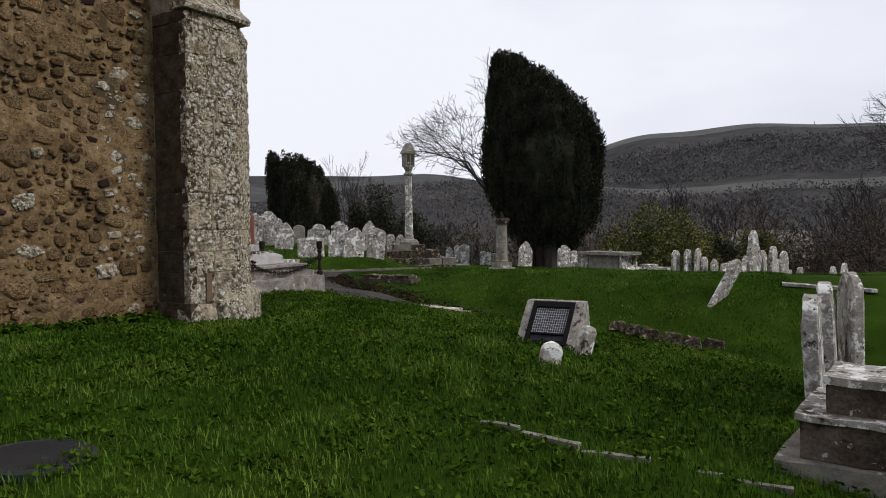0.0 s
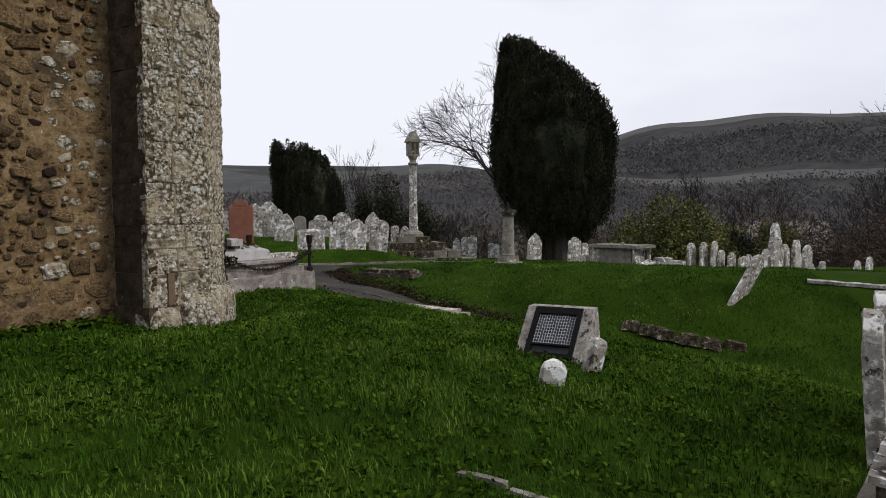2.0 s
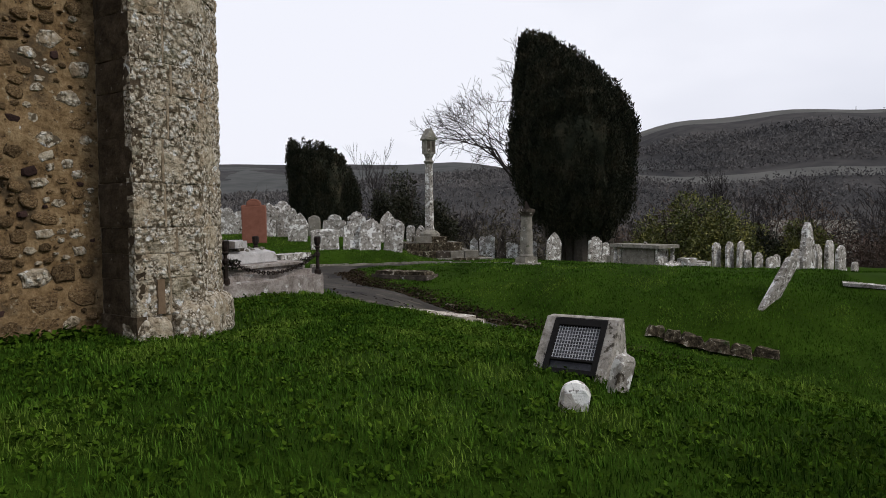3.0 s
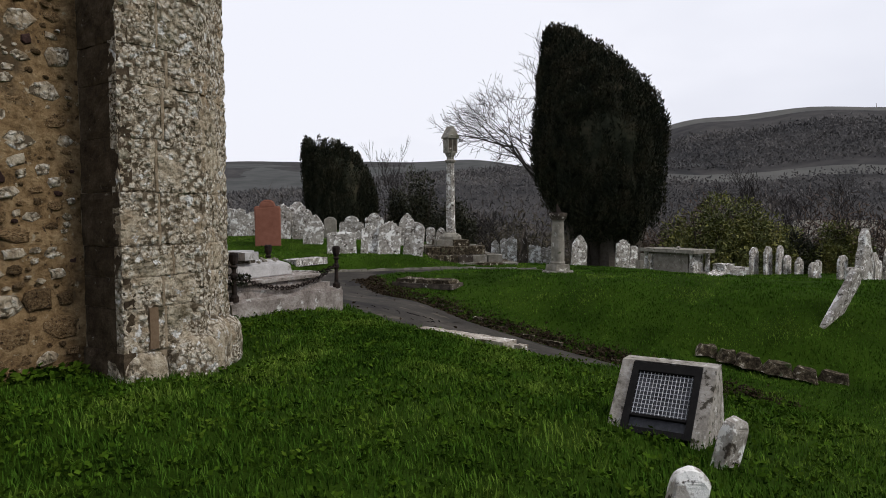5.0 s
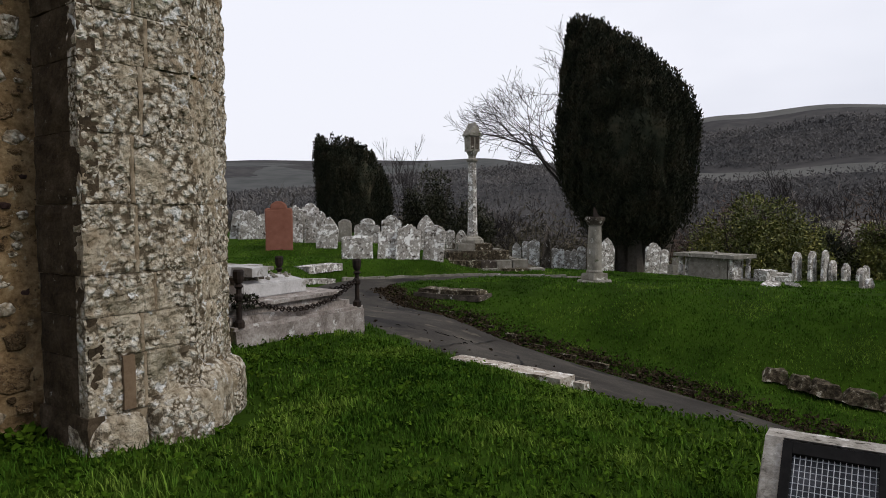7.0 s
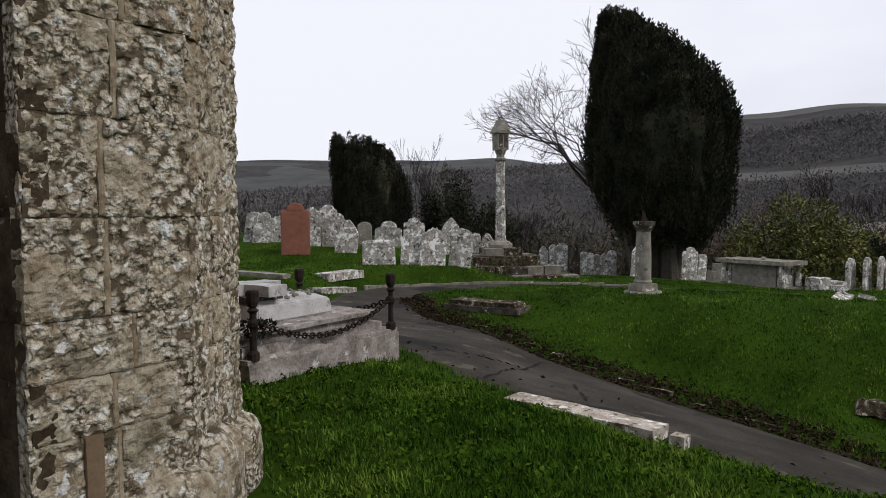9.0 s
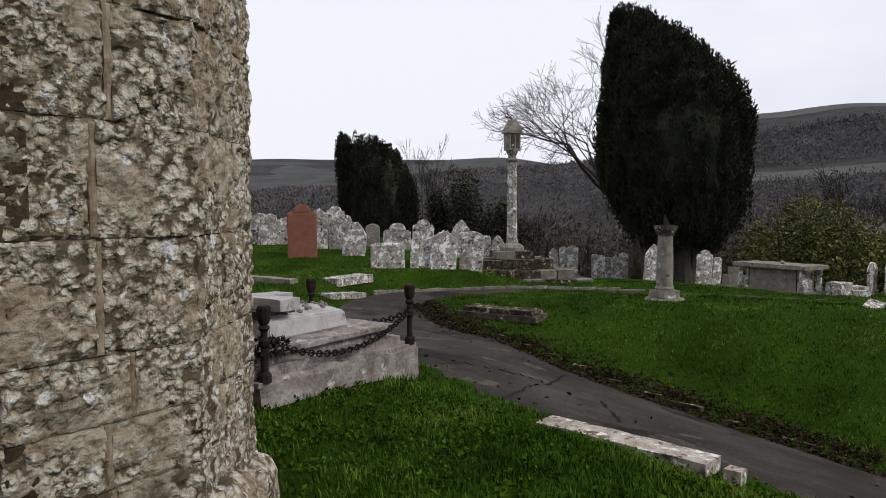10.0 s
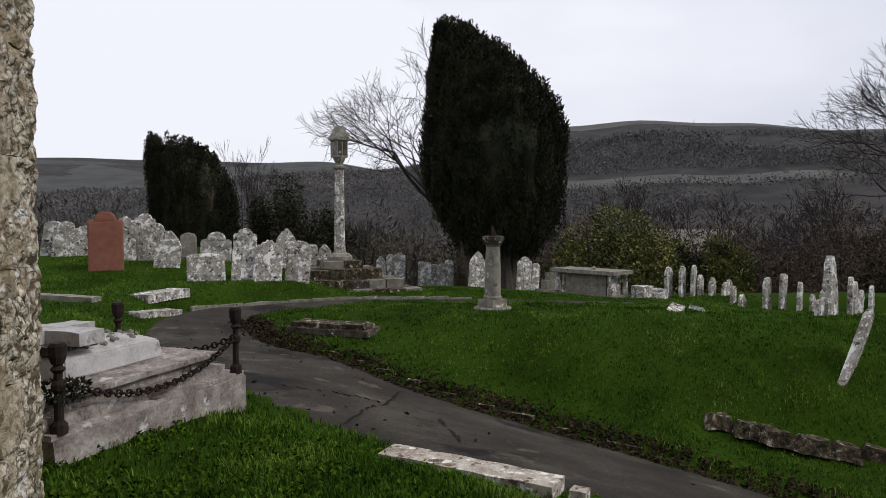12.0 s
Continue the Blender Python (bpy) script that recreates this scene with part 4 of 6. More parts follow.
# ---- plaque stone with its wire guard ----
def plaque_stone():
    ax, ay = 1.10, 8.36
    ex = Vector((0.58, -0.31, 0)).normalized()
    back = Vector((-ex.y, ex.x, 0))
    base = min(gz(ax, ay), gz(1.45, 7.9)) - 0.08
    m = Matrix(((ex.x, back.x, 0, 0), (ex.y, back.y, 0, 0), (0, 0, 1, 0), (0, 0, 0, 1)))
    m.translation = (ax + 0.5 * 0.66 * ex.x, ay + 0.5 * 0.66 * ex.y, base)
    ob = thing("plaque_stone", m, "wedge-shaped grey stone holding a plaque behind black-framed wire", "memorial")
    top = 0.535 - base
    w, dt, db, f = 0.70, 0.10, 0.52, 0.095
    bm = bmesh.new()
    prof = [(-db, 0), (-db, 0.06), (-dt, top), (0.06, top), (0.12, 0)]
    ends = [[bm.verts.new((x + (0.02 if z == 0 else 0) * (1 if x > 0 else -1), y, z)) for y, z in prof] for x in (-w / 2, -w / 2 + f, w / 2 - f, w / 2)]
    for a, b, mid in ((ends[0], ends[1], 0), (ends[1], ends[2], 1), (ends[2], ends[3], 0)):
        for i in range(len(prof)):
            j = (i + 1) % len(prof)
            if mid and i == 1:
                continue
            bm.faces.new((a[i], a[j], b[j], b[i]))
    bm.faces.new(ends[0][::-1])
    bm.faces.new(ends[3])
    # the sunk panel
    slope = Vector((0, -dt + db, top - 0.06)).normalized()
    inward = Vector((0, slope.z, -slope.y))
    sunk = [bm.verts.new(ends[i][k].co + inward * 0.09) for i, k in ((1, 1), (2, 1), (2, 2), (1, 2))]
    rim = [ends[1][1], ends[2][1], ends[2][2], ends[1][2]]
    for i in range(4):
        j = (i + 1) % 4
        bm.faces.new((rim[i], rim[j], sunk[j], sunk[i]))
    bm.faces.new(sunk)
    bmesh.ops.recalc_face_normals(bm, faces=bm.faces)
    part("body", bm, M_LECTERN, ob)
    length = math.hypot(db - dt, top - 0.06)
    fr = Matrix(((1, 0, 0, 0), (0, slope.y, inward.y, -db), (0, slope.z, inward.z, 0.06), (0, 0, 0, 1)))
    pw = w - 2 * f

    def bar(x0, x1, y0, y1, z0, z1, mat, name, label="", par=None):
        b = bmesh.new()
        bmesh.ops.create_cube(b, size=1.0, matrix=fr @ Matrix.LocRotScale(((x0 + x1) / 2, (y0 + y1) / 2, (z0 + z1) / 2), None, (x1 - x0, y1 - y0, z1 - z0)))
        bmesh.ops.bevel(b, geom=list(b.edges), offset=0.002, segments=1, affect="EDGES")
        return part(name, b, mat, par or ob, label)
    lo, hi = 0.06, length - 0.02
    bar(-pw / 2 + 0.04, pw / 2 - 0.04, lo + 0.05, hi - 0.05, 0.025, 0.05, M_PLAQUE, "plaque", "dull grey slate plaque")
    bar(-0.07, 0.07, 0.55 * length, 0.63 * length, 0.020, 0.0245, M_COVER, "inscription", "dark unreadable band on the plaque")
    t = 0.05
    frame_ = bar(-pw / 2, -pw / 2 + t, lo, hi, -0.015, 0.03, M_BLACK, "guard_frame", "black iron frame")
    bar(pw / 2 - t, pw / 2, lo, hi, -0.015, 0.03, M_BLACK, "guard_frame", "black iron frame")
    bar(-pw / 2 + t, pw / 2 - t, hi - t - 0.02, hi, -0.015, 0.03, M_BLACK, "guard_frame", "black iron frame")
    bar(-pw / 2 + t, pw / 2 - t, lo, lo + t, -0.015, 0.03, M_BLACK, "guard_frame", "black iron frame")
    nx, nyy = 15, 10
    bar(-pw / 2 + t, pw / 2 - t, lo + t + 0.085, lo + t + 0.105, -0.012, 0.02, M_BLACK, "guard_frame", "black iron frame")
    for i in range(nx):
        x = -pw / 2 + t + (pw - 2 * t) * (i + 0.5) / nx
        bar(x - 0.0022, x + 0.0022, lo + t + 0.105, hi - t - 0.02, 0.000, 0.004, M_MESH, "wire", "", frame_)
    for i in range(nyy):
        y = lo + t + 0.105 + (hi - lo - 2 * t - 0.125) * (i + 0.5) / nyy
        bar(-pw / 2 + t, pw / 2 - t, y - 0.0022, y + 0.0022, 0.0045, 0.0085, M_MESH, "wire", "", frame_)


plaque_stone()


# ---- sundial ----
def sundial():
    x, y = 1.63, 20.95
    z = gz(x, y) - 0.03
    ob = thing("sundial", Matrix.Translation((x, y, z)) @ Euler((0, 0.01, 0.6)).to_matrix().to_4x4(), "grey lichened stone sundial pillar on a round step", "sundial")
    part("step", lathe([(0.40, 0), (0.40, 0.07), (0.37, 0.10)], 24, 0.02), M_GREY, ob)
    part("plinth", rough_box(0.44, 0.44, 0.16, 0.015, 0.08, 2, 0.95, 0.10), M_GREY, ob)
    part("shaft", lathe([(0.19, 0.26), (0.195, 0.30), (0.17, 0.34), (0.172, 0.8), (0.15, 1.36), (0.17, 1.39)], 20, 0.010), M_GREY, ob)
    part("capital", lathe([(0.175, 1.39), (0.19, 1.43), (0.225, 1.49), (0.235, 1.53), (0.235, 1.57), (0.22, 1.58)], 24, 0.005), M_DARKSTONE, ob)
    part("dial", lathe([(0.17, 1.58), (0.17, 1.592)], 24), M_IRON, ob, "dark bronze dial plate")
    g = bmesh.new()
    pts = [(-0.06, 1.592), (0.11, 1.592), (-0.02, 1.80), (-0.05, 1.80)]
    sides = [[g.verts.new((px, yy, pz)) for px, pz in pts] for yy in (-0.012, 0.012)]
    g.faces.new(sides[0])
    g.faces.new(sides[1][::-1])
    for i in range(4):
        g.faces.new((sides[0][i], sides[1][i], sides[1][(i + 1) % 4], sides[0][(i + 1) % 4]))
    bmesh.ops.recalc_face_normals(g, faces=g.faces)
    part("gnomon", g, M_IRON, ob, "upright dark bronze gnomon")


sundial()


# ---- churchyard cross on its steps ----
def lantern_cross():
    x, y = -1.62, 28.56
    ob = thing("churchyard_cross", Matrix.Translation((x, y, 0)) @ Euler((0, 0, radians(14))).to_matrix().to_4x4(), "lichened stone lantern cross on stepped stone base", "cross")
    r = random.Random(3)
    for w, z0, z1, mat in ((4.0, -0.6, -0.02, M_GREY), (3.1, -0.02, 0.24, M_DARKSTONE), (2.1, 0.24, 0.52, M_GREY), (1.2, 0.52, 0.76, M_GREY)):
        n = max(2, round(w / 0.48))
        for i in range(n):
            for j in range(n):
                if 0 < i < n - 1 and 0 < j < n - 1:
                    continue
                sx = w / n
                b = part("step_stone", rough_box(sx - 0.015, sx - 0.015, z1 - z0 + r.uniform(-0.03, 0.012), 0.02, 0.2, r.random() * 50), r.choice((M_GREY, M_DARKSTONE, M_KERB, M_KERB)) if r.random() < 0.8 else mat, ob)
                b.matrix_local = Matrix.Translation(((i + 0.5) * sx - w / 2 + r.uniform(-0.025, 0.025), (j + 0.5) * sx - w / 2 + r.uniform(-0.025, 0.025), z0)) @ Euler((0, 0, r.uniform(-0.03, 0.03))).to_matrix().to_4x4()
        if n > 2:
            part("step_filling", rough_box(w - 1.8 * w / n, w - 1.8 * w / n, z1 - z0 - 0.03, 0.01, 0.4, 1, 1, z0), mat, ob)
    part("socket", lathe([(0.40, 0.75), (0.40, 0.86), (0.30, 0.95), (0.22, 0.98), (0.20, 1.02)], 8, 0.015), M_GREY, ob)
    part("shaft", lathe([(0.185, 1.0), (0.175, 1.25), (0.16, 2.2), (0.14, 3.50), (0.15, 3.54)], 8, 0.008), M_PALE, ob)
    part("collar", lathe([(0.14, 3.54), (0.20, 3.60), (0.20, 3.65), (0.13, 3.68), (0.13, 3.76), (0.18, 3.86), (0.21, 3.92)], 8, 0.006), M_GREY, ob)
    box = part("lantern", rough_box(0.40, 0.34, 0.56, 0.008, 0.12, 6, 1.02, 3.92), M_GREY, ob, "grey stone lantern head with niches")
    # no niches are cut: dark panels on the faces stand for their shade
    for sx in (-1, 1):
        for px, py, rz in ((0.095 * sx, 0.175, 0), (0.095 * sx, -0.175, 0)):
            nb = bmesh.new()
            bmesh.ops.create_cube(nb, size=1, matrix=Matrix.LocRotScale((px, py, 4.2), None, (0.13, 0.03, 0.40)))
            bmesh.ops.bevel(nb, geom=list(nb.edges), offset=0.006, segments=1, affect="EDGES")
            part("niche_panel", nb, M_DARKSTONE, box, "dark panel standing for the shade of a niche")
    roof = bmesh.new()
    sec = [(-0.25, 4.45), (0.25, 4.45), (0.25, 4.49), (0.0, 4.90), (-0.25, 4.49)]
    ends = [[roof.verts.new((px, yy, pz)) for px, pz in sec] for yy in (-0.23, 0.23)]
    for i in range(5):
        roof.faces.new((ends[0][i], ends[0][(i + 1) % 5], ends[1][(i + 1) % 5], ends[1][i]))
    roof.faces.new(ends[0][::-1])
    roof.faces.new(ends[1])
    bmesh.ops.recalc_face_normals(roof, faces=roof.faces)
    box.rotation_euler.z = radians(22)
    part("roof", roof, M_GREY, ob, "small gabled stone roof").rotation_euler.z = radians(22)


lantern_cross()


# ---- chest tomb on balusters, with a stepped memorial and fallen blocks beside it ----
def chest_tomb():
    a, b = Vector((5.72, 30.0, 0)), Vector((7.45, 27.5, 0))
    d = (b - a).normalized()
    mid = (a + b) / 2
    yaw = math.atan2(d.y, d.x)
    z = min(gz(a.x, a.y), gz(b.x, b.y)) - 0.03
    ob = thing("chest_tomb", Matrix.Translation((mid.x, mid.y, z)) @ Euler((0, 0, yaw)).to_matrix().to_4x4(), "long grey chest tomb with an overhanging table slab", "tomb")
    top = 0.37 - z
    L = 2.35
    part("plinth", rough_box(L + 0.1, 1.05, 0.14, 0.015, 0.2, 1), M_GREY, ob)
    part("chest", rough_box(L - 0.75, 0.62, top - 0.26, 0.012, 0.2, 2, 1, 0.14), M_GREY, ob)
    part("slab", rough_box(L + 0.15, 1.12, 0.12, 0.015, 0.2, 3, 1, top - 0.12), M_GREY, ob, "thick mossy table slab")
    for sx in (-1, 1):
        for sy in (-1, 1):
            part("corner_post", lathe([(0.07, 0.14), (0.10, 0.2), (0.09, 0.4), (0.06, top - 0.3), (0.10, top - 0.14)], 10, 0.008), M_PALE, ob).location = (sx * (L / 2 - 0.12), sy * 0.4, 0)
        part("end_panel", rough_box(0.10, 0.62, top - 0.3, 0.01, 0.2, 5 + sx, 1, 0.14), M_PALE, ob).location = (sx * (L / 2 - 0.28), 0, 0)
    fin = part("finial", lathe([(0.05, top), (0.08, top + 0.05), (0.03, top + 0.1)], 10), M_PALE, ob)
    fin.location = (0.2, -0.1, 0)


chest_tomb()


def stone_block(name, x, y, z, sx, sy, sz, yaw, mat, label, category, tilt=(0, 0), worn=0.015, group=""):
    ob = link_mesh(name, rough_box(sx, sy, sz, worn, 0.09, x * 3 + y), mat)
    ob.matrix_world = Matrix.Translation((x, y, z)) @ Euler((radians(tilt[0]), radians(tilt[1]), radians(yaw))).to_matrix().to_4x4()
    return tagged(ob, label, category, group)


for x, y, sx, sy, sz, yaw in ((8.0, 27.9, 0.5, 0.5, 0.45, 30), (8.5, 28.2, 0.75, 0.5, 0.35, 20), (8.3, 27.2, 0.35, 0.3, 0.25, 10)):
    stone_block("stone_block", x, y, gz(x, y) - 0.05, sx, sy, sz, yaw, M_PALE, "loose pale stone block beside the chest tomb", "stone block", group="loose blocks by the chest tomb")
step = thing("stepped_memorial", Matrix.Translation((6.05, 31.5, gz(6.05, 31.5) - 0.05)) @ Euler((0, 0, 0.3)).to_matrix().to_4x4(), "low grey stepped memorial base in grass", "memorial")
part("base", rough_box(1.0, 0.6, 0.16, 0.012, 0.15, 4), M_GREY, step)
part("step", rough_box(0.62, 0.42, 0.34, 0.012, 0.12, 5, 1, 0.16), M_GREY, step)
part("block", rough_box(0.30, 0.30, 0.26, 0.012, 0.12, 6, 1, 0.50), M_GREY, step)
for x, y, yaw, tx, ty in ((5.45, 20.45, 50, 14, -10), (6.05, 20.65, 55, 12, 16)):
    stone_block("fallen_stone", x, y, gz(x, y) - 0.01, 0.55, 0.28, 0.09, yaw, M_PALE, "fallen pale slab propped on the turf", "fallen stone", (tx, ty), group="two fallen slabs")


# ---- flat slabs and grave kerbs ----
def ledger(name, ends, width, thick, mat, label, category="grave slab", rise=0.0, worn=0.014):
    a, b = Vector((*ends[0], 0)), Vector((*ends[1], 0))
    d = b - a
    ob = link_mesh(name, rough_box(d.length, width, thick, worn, 0.09, a.x * 7), mat)
    za, zb = gz(a.x, a.y) + rise, gz(b.x, b.y) + rise
    mid = (a + b) / 2
    tilt = math.atan2(zb - za, d.length)
    ob.matrix_world = Matrix.Translation((mid.x, mid.y, (za + zb) / 2)) @ Euler((0, -tilt, math.atan2(d.y, d.x)), "XYZ").to_matrix().to_4x4()
    return tagged(ob, label, category)


slab = ledger("grave_slab", ((-1.02, 12.66), (0.25, 11.73)), 0.29, 0.12, M_SLAB, "long pale stone slab lying at the edge of the path")
slab.matrix_world = Matrix.Translation((-0.42, 12.20, -0.075)) @ Euler((0, 0.012, math.atan2(-0.93, 1.30))).to_matrix().to_4x4()
stone_block("stone_block", 0.36, 11.64, -0.10, 0.13, 0.13, 0.11, -35, M_SLAB, "broken pale block at the end of a slab", "stone block")
low = thing("low_tomb", Matrix.Translation((-1.68, 20.15, gz(-1.7, 20.2) - 0.02)) @ Euler((0, 0, radians(-28))).to_matrix().to_4x4(), "low mossy stone body slab on the turf", "grave slab")
part("kerb", rough_box(1.75, 0.62, 0.12, 0.02, 0.1, 9), M_DARKSTONE, low)
part("slab", rough_box(1.62, 0.50, 0.09, 0.03, 0.1, 10, 0.95, 0.12), M_KERB, low, "worn lichened top slab")


def rubble_kerb():
    a, b = Vector((3.72, 16.08, 0)), Vector((5.72, 15.26, 0))
    d = b - a
    za, zb = -0.76, -1.10
    mid = (a + b) / 2
    m = Matrix.Translation((mid.x, mid.y, (za + zb) / 2 - 0.19)) @ Euler((0, math.atan2(za - zb, d.length), math.atan2(d.y, d.x))).to_matrix().to_4x4()
    ob = thing("body_stone", m, "crumbling lichened body stone half sunk in the bank", "grave stone")
    r = random.Random(9)
    x, half = -d.length / 2, d.length / 2
    while x < half - 0.1:
        w = r.uniform(0.34, 0.6)
        sag = -0.16 * (1 - (x / half) ** 2)
        q = part("length_of_stone", rough_box(w, 0.34, r.uniform(0.20, 0.23), 0.04, 0.045, r.random() * 90, 0.62), M_KERB, ob)
        q.matrix_local = Matrix.Translation((x + w / 2, sag + r.uniform(-0.02, 0.02), 0)) @ Euler((r.uniform(-0.05, 0.05), r.uniform(-0.03, 0.03), -0.25 * x / half + r.uniform(-0.08, 0.08))).to_matrix().to_4x4()
        x += w - 0.06


rubble_kerb()
ledger("grave_slab", ((8.5, 17.7), (10.4, 16.9)), 0.5, 0.07, M_PALE, "flat pale ledger slab in the turf", rise=-0.03)
ledger("grave_slab", ((-5.95, 22.6), (-5.35, 23.9)), 0.55, 0.2, M_PALE, "low lichened grave slab beside the path", rise=-0.10)
ledger("grave_slab", ((-5.75, 21.3), (-5.2, 22.5)), 0.5, 0.16, M_PALE, "pale broken grave slab beside the path", rise=-0.1)
ledger("kerb_stone", ((-8.2, 22.0), (-6.4, 21.4)), 0.3, 0.2, M_GREY, "mossy low kerb in the grass", "kerb", rise=-0.09)


def edging(name, points, label, size=(0.10, 0.10), mat=None, lift=-0.05):
    """A line of thin kerb stones along the points."""
    r = random.Random(len(points) * 7 + round(points[0][0]))
    ob = thing(name, Matrix.Translation((points[0][0], points[0][1], 0)), label, "edging")
    ob["kind"] = "structure"
    for (x0, y0), (x1, y1) in zip(points, points[1:]):
        d = Vector((x1 - x0, y1 - y0, 0))
        n = max(1, round(d.length / 0.6))
        for i in range(n):
            w = d.length / n
            x, y = x0 + d.x * (i + 0.5) / n, y0 + d.y * (i + 0.5) / n
            q = part("edging_stone", rough_box(w - 0.02, size[0], size[1] + r.uniform(-0.015, 0.015), 0.012, 0.12, r.random() * 99), mat or M_GREY, ob)
            q.matrix_local = Matrix.Translation((x - points[0][0], y - points[0][1], gz(x, y) + lift)) @ Euler((0, r.uniform(-0.04, 0.04), math.atan2(d.y, d.x) + r.uniform(-0.03, 0.03))).to_matrix().to_4x4()


edging("path_edging", [(r[0], r[1]) for r in LANE[9:12]] + [(2.0, 25.45)], "row of stones along the outer edge of the path", (0.10, 0.12), M_GREY, -0.06)
edging("path_edging", [(LANE[i][3] + 0.05, LANE[i][4] + 0.05) for i in (3, 4, 5, 6, 7, 8)], "thin half-buried stones along the inner edge of the path", (0.06, 0.08), M_KERB, -0.072)
edging("lawn_edging", [(0.30, 4.64), (0.57, 4.45), (0.92, 4.19), (1.32, 4.02), (1.71, 3.89), (2.02, 3.74)], "thin stone strip sunk in the lawn", (0.045, 0.08), M_GREY, -0.05)


# ---- pedestal tomb ----
def pedestal_tomb():
    c = Vector((2.06, 4.08, 0))
    ex = Vector((0.81, -0.586, 0)).normalized()
    ey = Vector((-ex.y, ex.x, 0))
    z = -0.14
    m = Matrix(((ex.x, ey.x, 0, c.x), (ex.y, ey.y, 0, c.y), (0, 0, 1, z), (0, 0, 0, 1)))
    ob = thing("pedestal_tomb", m, "stained stepped pedestal tomb with pale lichened ledges", "tomb")
    for name, ix, iy, w, dd, z0, z1, mat in (("footing", 0.0, 0.0, 1.6, 0.98, 0.0, 0.14, M_GREY), ("base", 0.13, 0.09, 1.34, 0.80, 0.14, 0.375, M_STAINED), ("ledge", 0.10, 0.06, 1.40, 0.86, 0.375, 0.415, M_PALE),
                                              ("die", 0.26, 0.19, 1.08, 0.52, 0.415, 0.585, M_STAINED), ("cap", 0.24, 0.17, 1.12, 0.56, 0.585, 0.635, M_PALE)):
        p = part(name, rough_box(w, dd, z1 - z0, 0.014, 0.06, z0 * 31 + 2), mat, ob)
        p.location = (ix + w / 2, iy + dd / 2, z0)


pedestal_tomb()


# ---- chained tomb by the church ----
TOMB_ALONG = Vector((-0.457, -0.89, 0)).normalized()


def chained_tomb():
    o = Vector((-2.44, 13.9, 0))
    d, into = TOMB_ALONG, Vector((TOMB_ALONG.y, -TOMB_ALONG.x, 0))
    m = Matrix(((d.x, into.x, 0, o.x), (d.y, into.y, 0, o.y), (0, 0, 1, 0), (0, 0, 0, 1)))
    ob = thing("chained_tomb", m, "pinkish stone tomb on two plinths behind iron posts and chain", "tomb")
    L, D = 2.3, 1.9

    def blk(name, x0, x1, y0, y1, z0, z1, mat, label="", worn=0.012, par=None, cut=0.12):
        p = part(name, rough_box(x1 - x0, y1 - y0, z1 - z0, worn, cut, x0 * 17 + y0 * 3 + z0), mat, par or ob, label)
        p.location = ((x0 + x1) / 2, (y0 + y1) / 2, z0)
        return p
    blk("lower_plinth", 0, L, 0, D, -0.15, 0.47, M_PINKISH, worn=0.018)
    blk("lower_moulding", -0.008, L, 0.03, D, 0.47, 0.51, M_PINKISH, "pale worn upper bed of the plinth")
    blk("middle_course", 0.16, L - 0.03, 0.13, D - 0.15, 0.51, 0.61, M_PINKISH)
    blk("upper_plinth", 0.27, L - 0.06, 0.22, D - 0.22, 0.61, 0.70, M_PINKISH)
    blk("upper_slab", 0.22, L - 0.04, 0.15, D - 0.19, 0.70, 0.745, M_PINKISH, "flat stained covering slab")
    cof = bmesh.new()
    x0, x1, y0, y1, z0, z1 = 0.60, L - 0.55, 0.50, D - 0.50, 0.745, 0.98
    low_ = [cof.verts.new(p) for p in ((x0, y0, z0), (x1, y0, z0), (x1, y1, z0), (x0, y1, z0))]
    mid_ = [cof.verts.new((p.co.x + 0.03 * (1 if p.co.x < 1 else -1), p.co.y + 0.03 * (1 if p.co.y < D / 2 else -1), z0 + 0.17)) for p in low_]
    top_ = [cof.verts.new(p) for p in ((x0 + 0.16, y0 + 0.2, z1), (x1 - 0.16, y0 + 0.2, z1), (x1 - 0.16, y1 - 0.2, z1), (x0 + 0.16, y1 - 0.2, z1))]
    for a, b in ((low_, mid_), (mid_, top_)):
        for i in range(4):
            cof.faces.new((a[i], a[(i + 1) % 4], b[(i + 1) % 4], b[i]))
    cof.faces.new(top_)
    cof.faces.new(low_[::-1])
    bmesh.ops.recalc_face_normals(cof, faces=cof.faces)
    bmesh.ops.bevel(cof, geom=list(cof.edges), offset=0.012, segments=2, affect="EDGES")
    part("coped_stone", cof, M_WHITE, ob, "white marble coped stone")
    r = random.Random(2)
    chips = bmesh.new()
    for _ in range(70):
        q = Matrix.Translation((r.uniform(x0 + 0.1, x1 - 0.05), r.uniform(y0 + 0.12, y1 - 0.1), 0.955 + r.uniform(0, 0.03))) @ Euler((r.random() * 3, r.random() * 3, 0)).to_matrix().to_4x4()
        bmesh.ops.create_icosphere(chips, subdivisions=1, radius=r.uniform(0.02, 0.045), matrix=q)
    part("chippings", chips, M_GREY, ob, "loose grey stone chippings")["kind"] = "stuff"
    blk("cross_foot", 1.25, 1.75, D / 2 - 0.3, D / 2 + 0.3, 0.95, 1.02, M_DARKSTONE, "dark bed under the cross")
    blk("cross_shaft", 1.12, L + 0.15, D / 2 - 0.13, D / 2 + 0.13, 1.02, 1.14, M_WHITE, "thick white marble cross laid flat")
    blk("cross_arm", 1.38, 1.64, D / 2 - 0.50, D / 2 + 0.50, 1.02, 1.137, M_WHITE, "arm of the flat marble cross")
    spots = [(0.075, 0.06), (L - 0.10, 0.06), (0.14, 1.51), (L - 0.10, 1.51)]
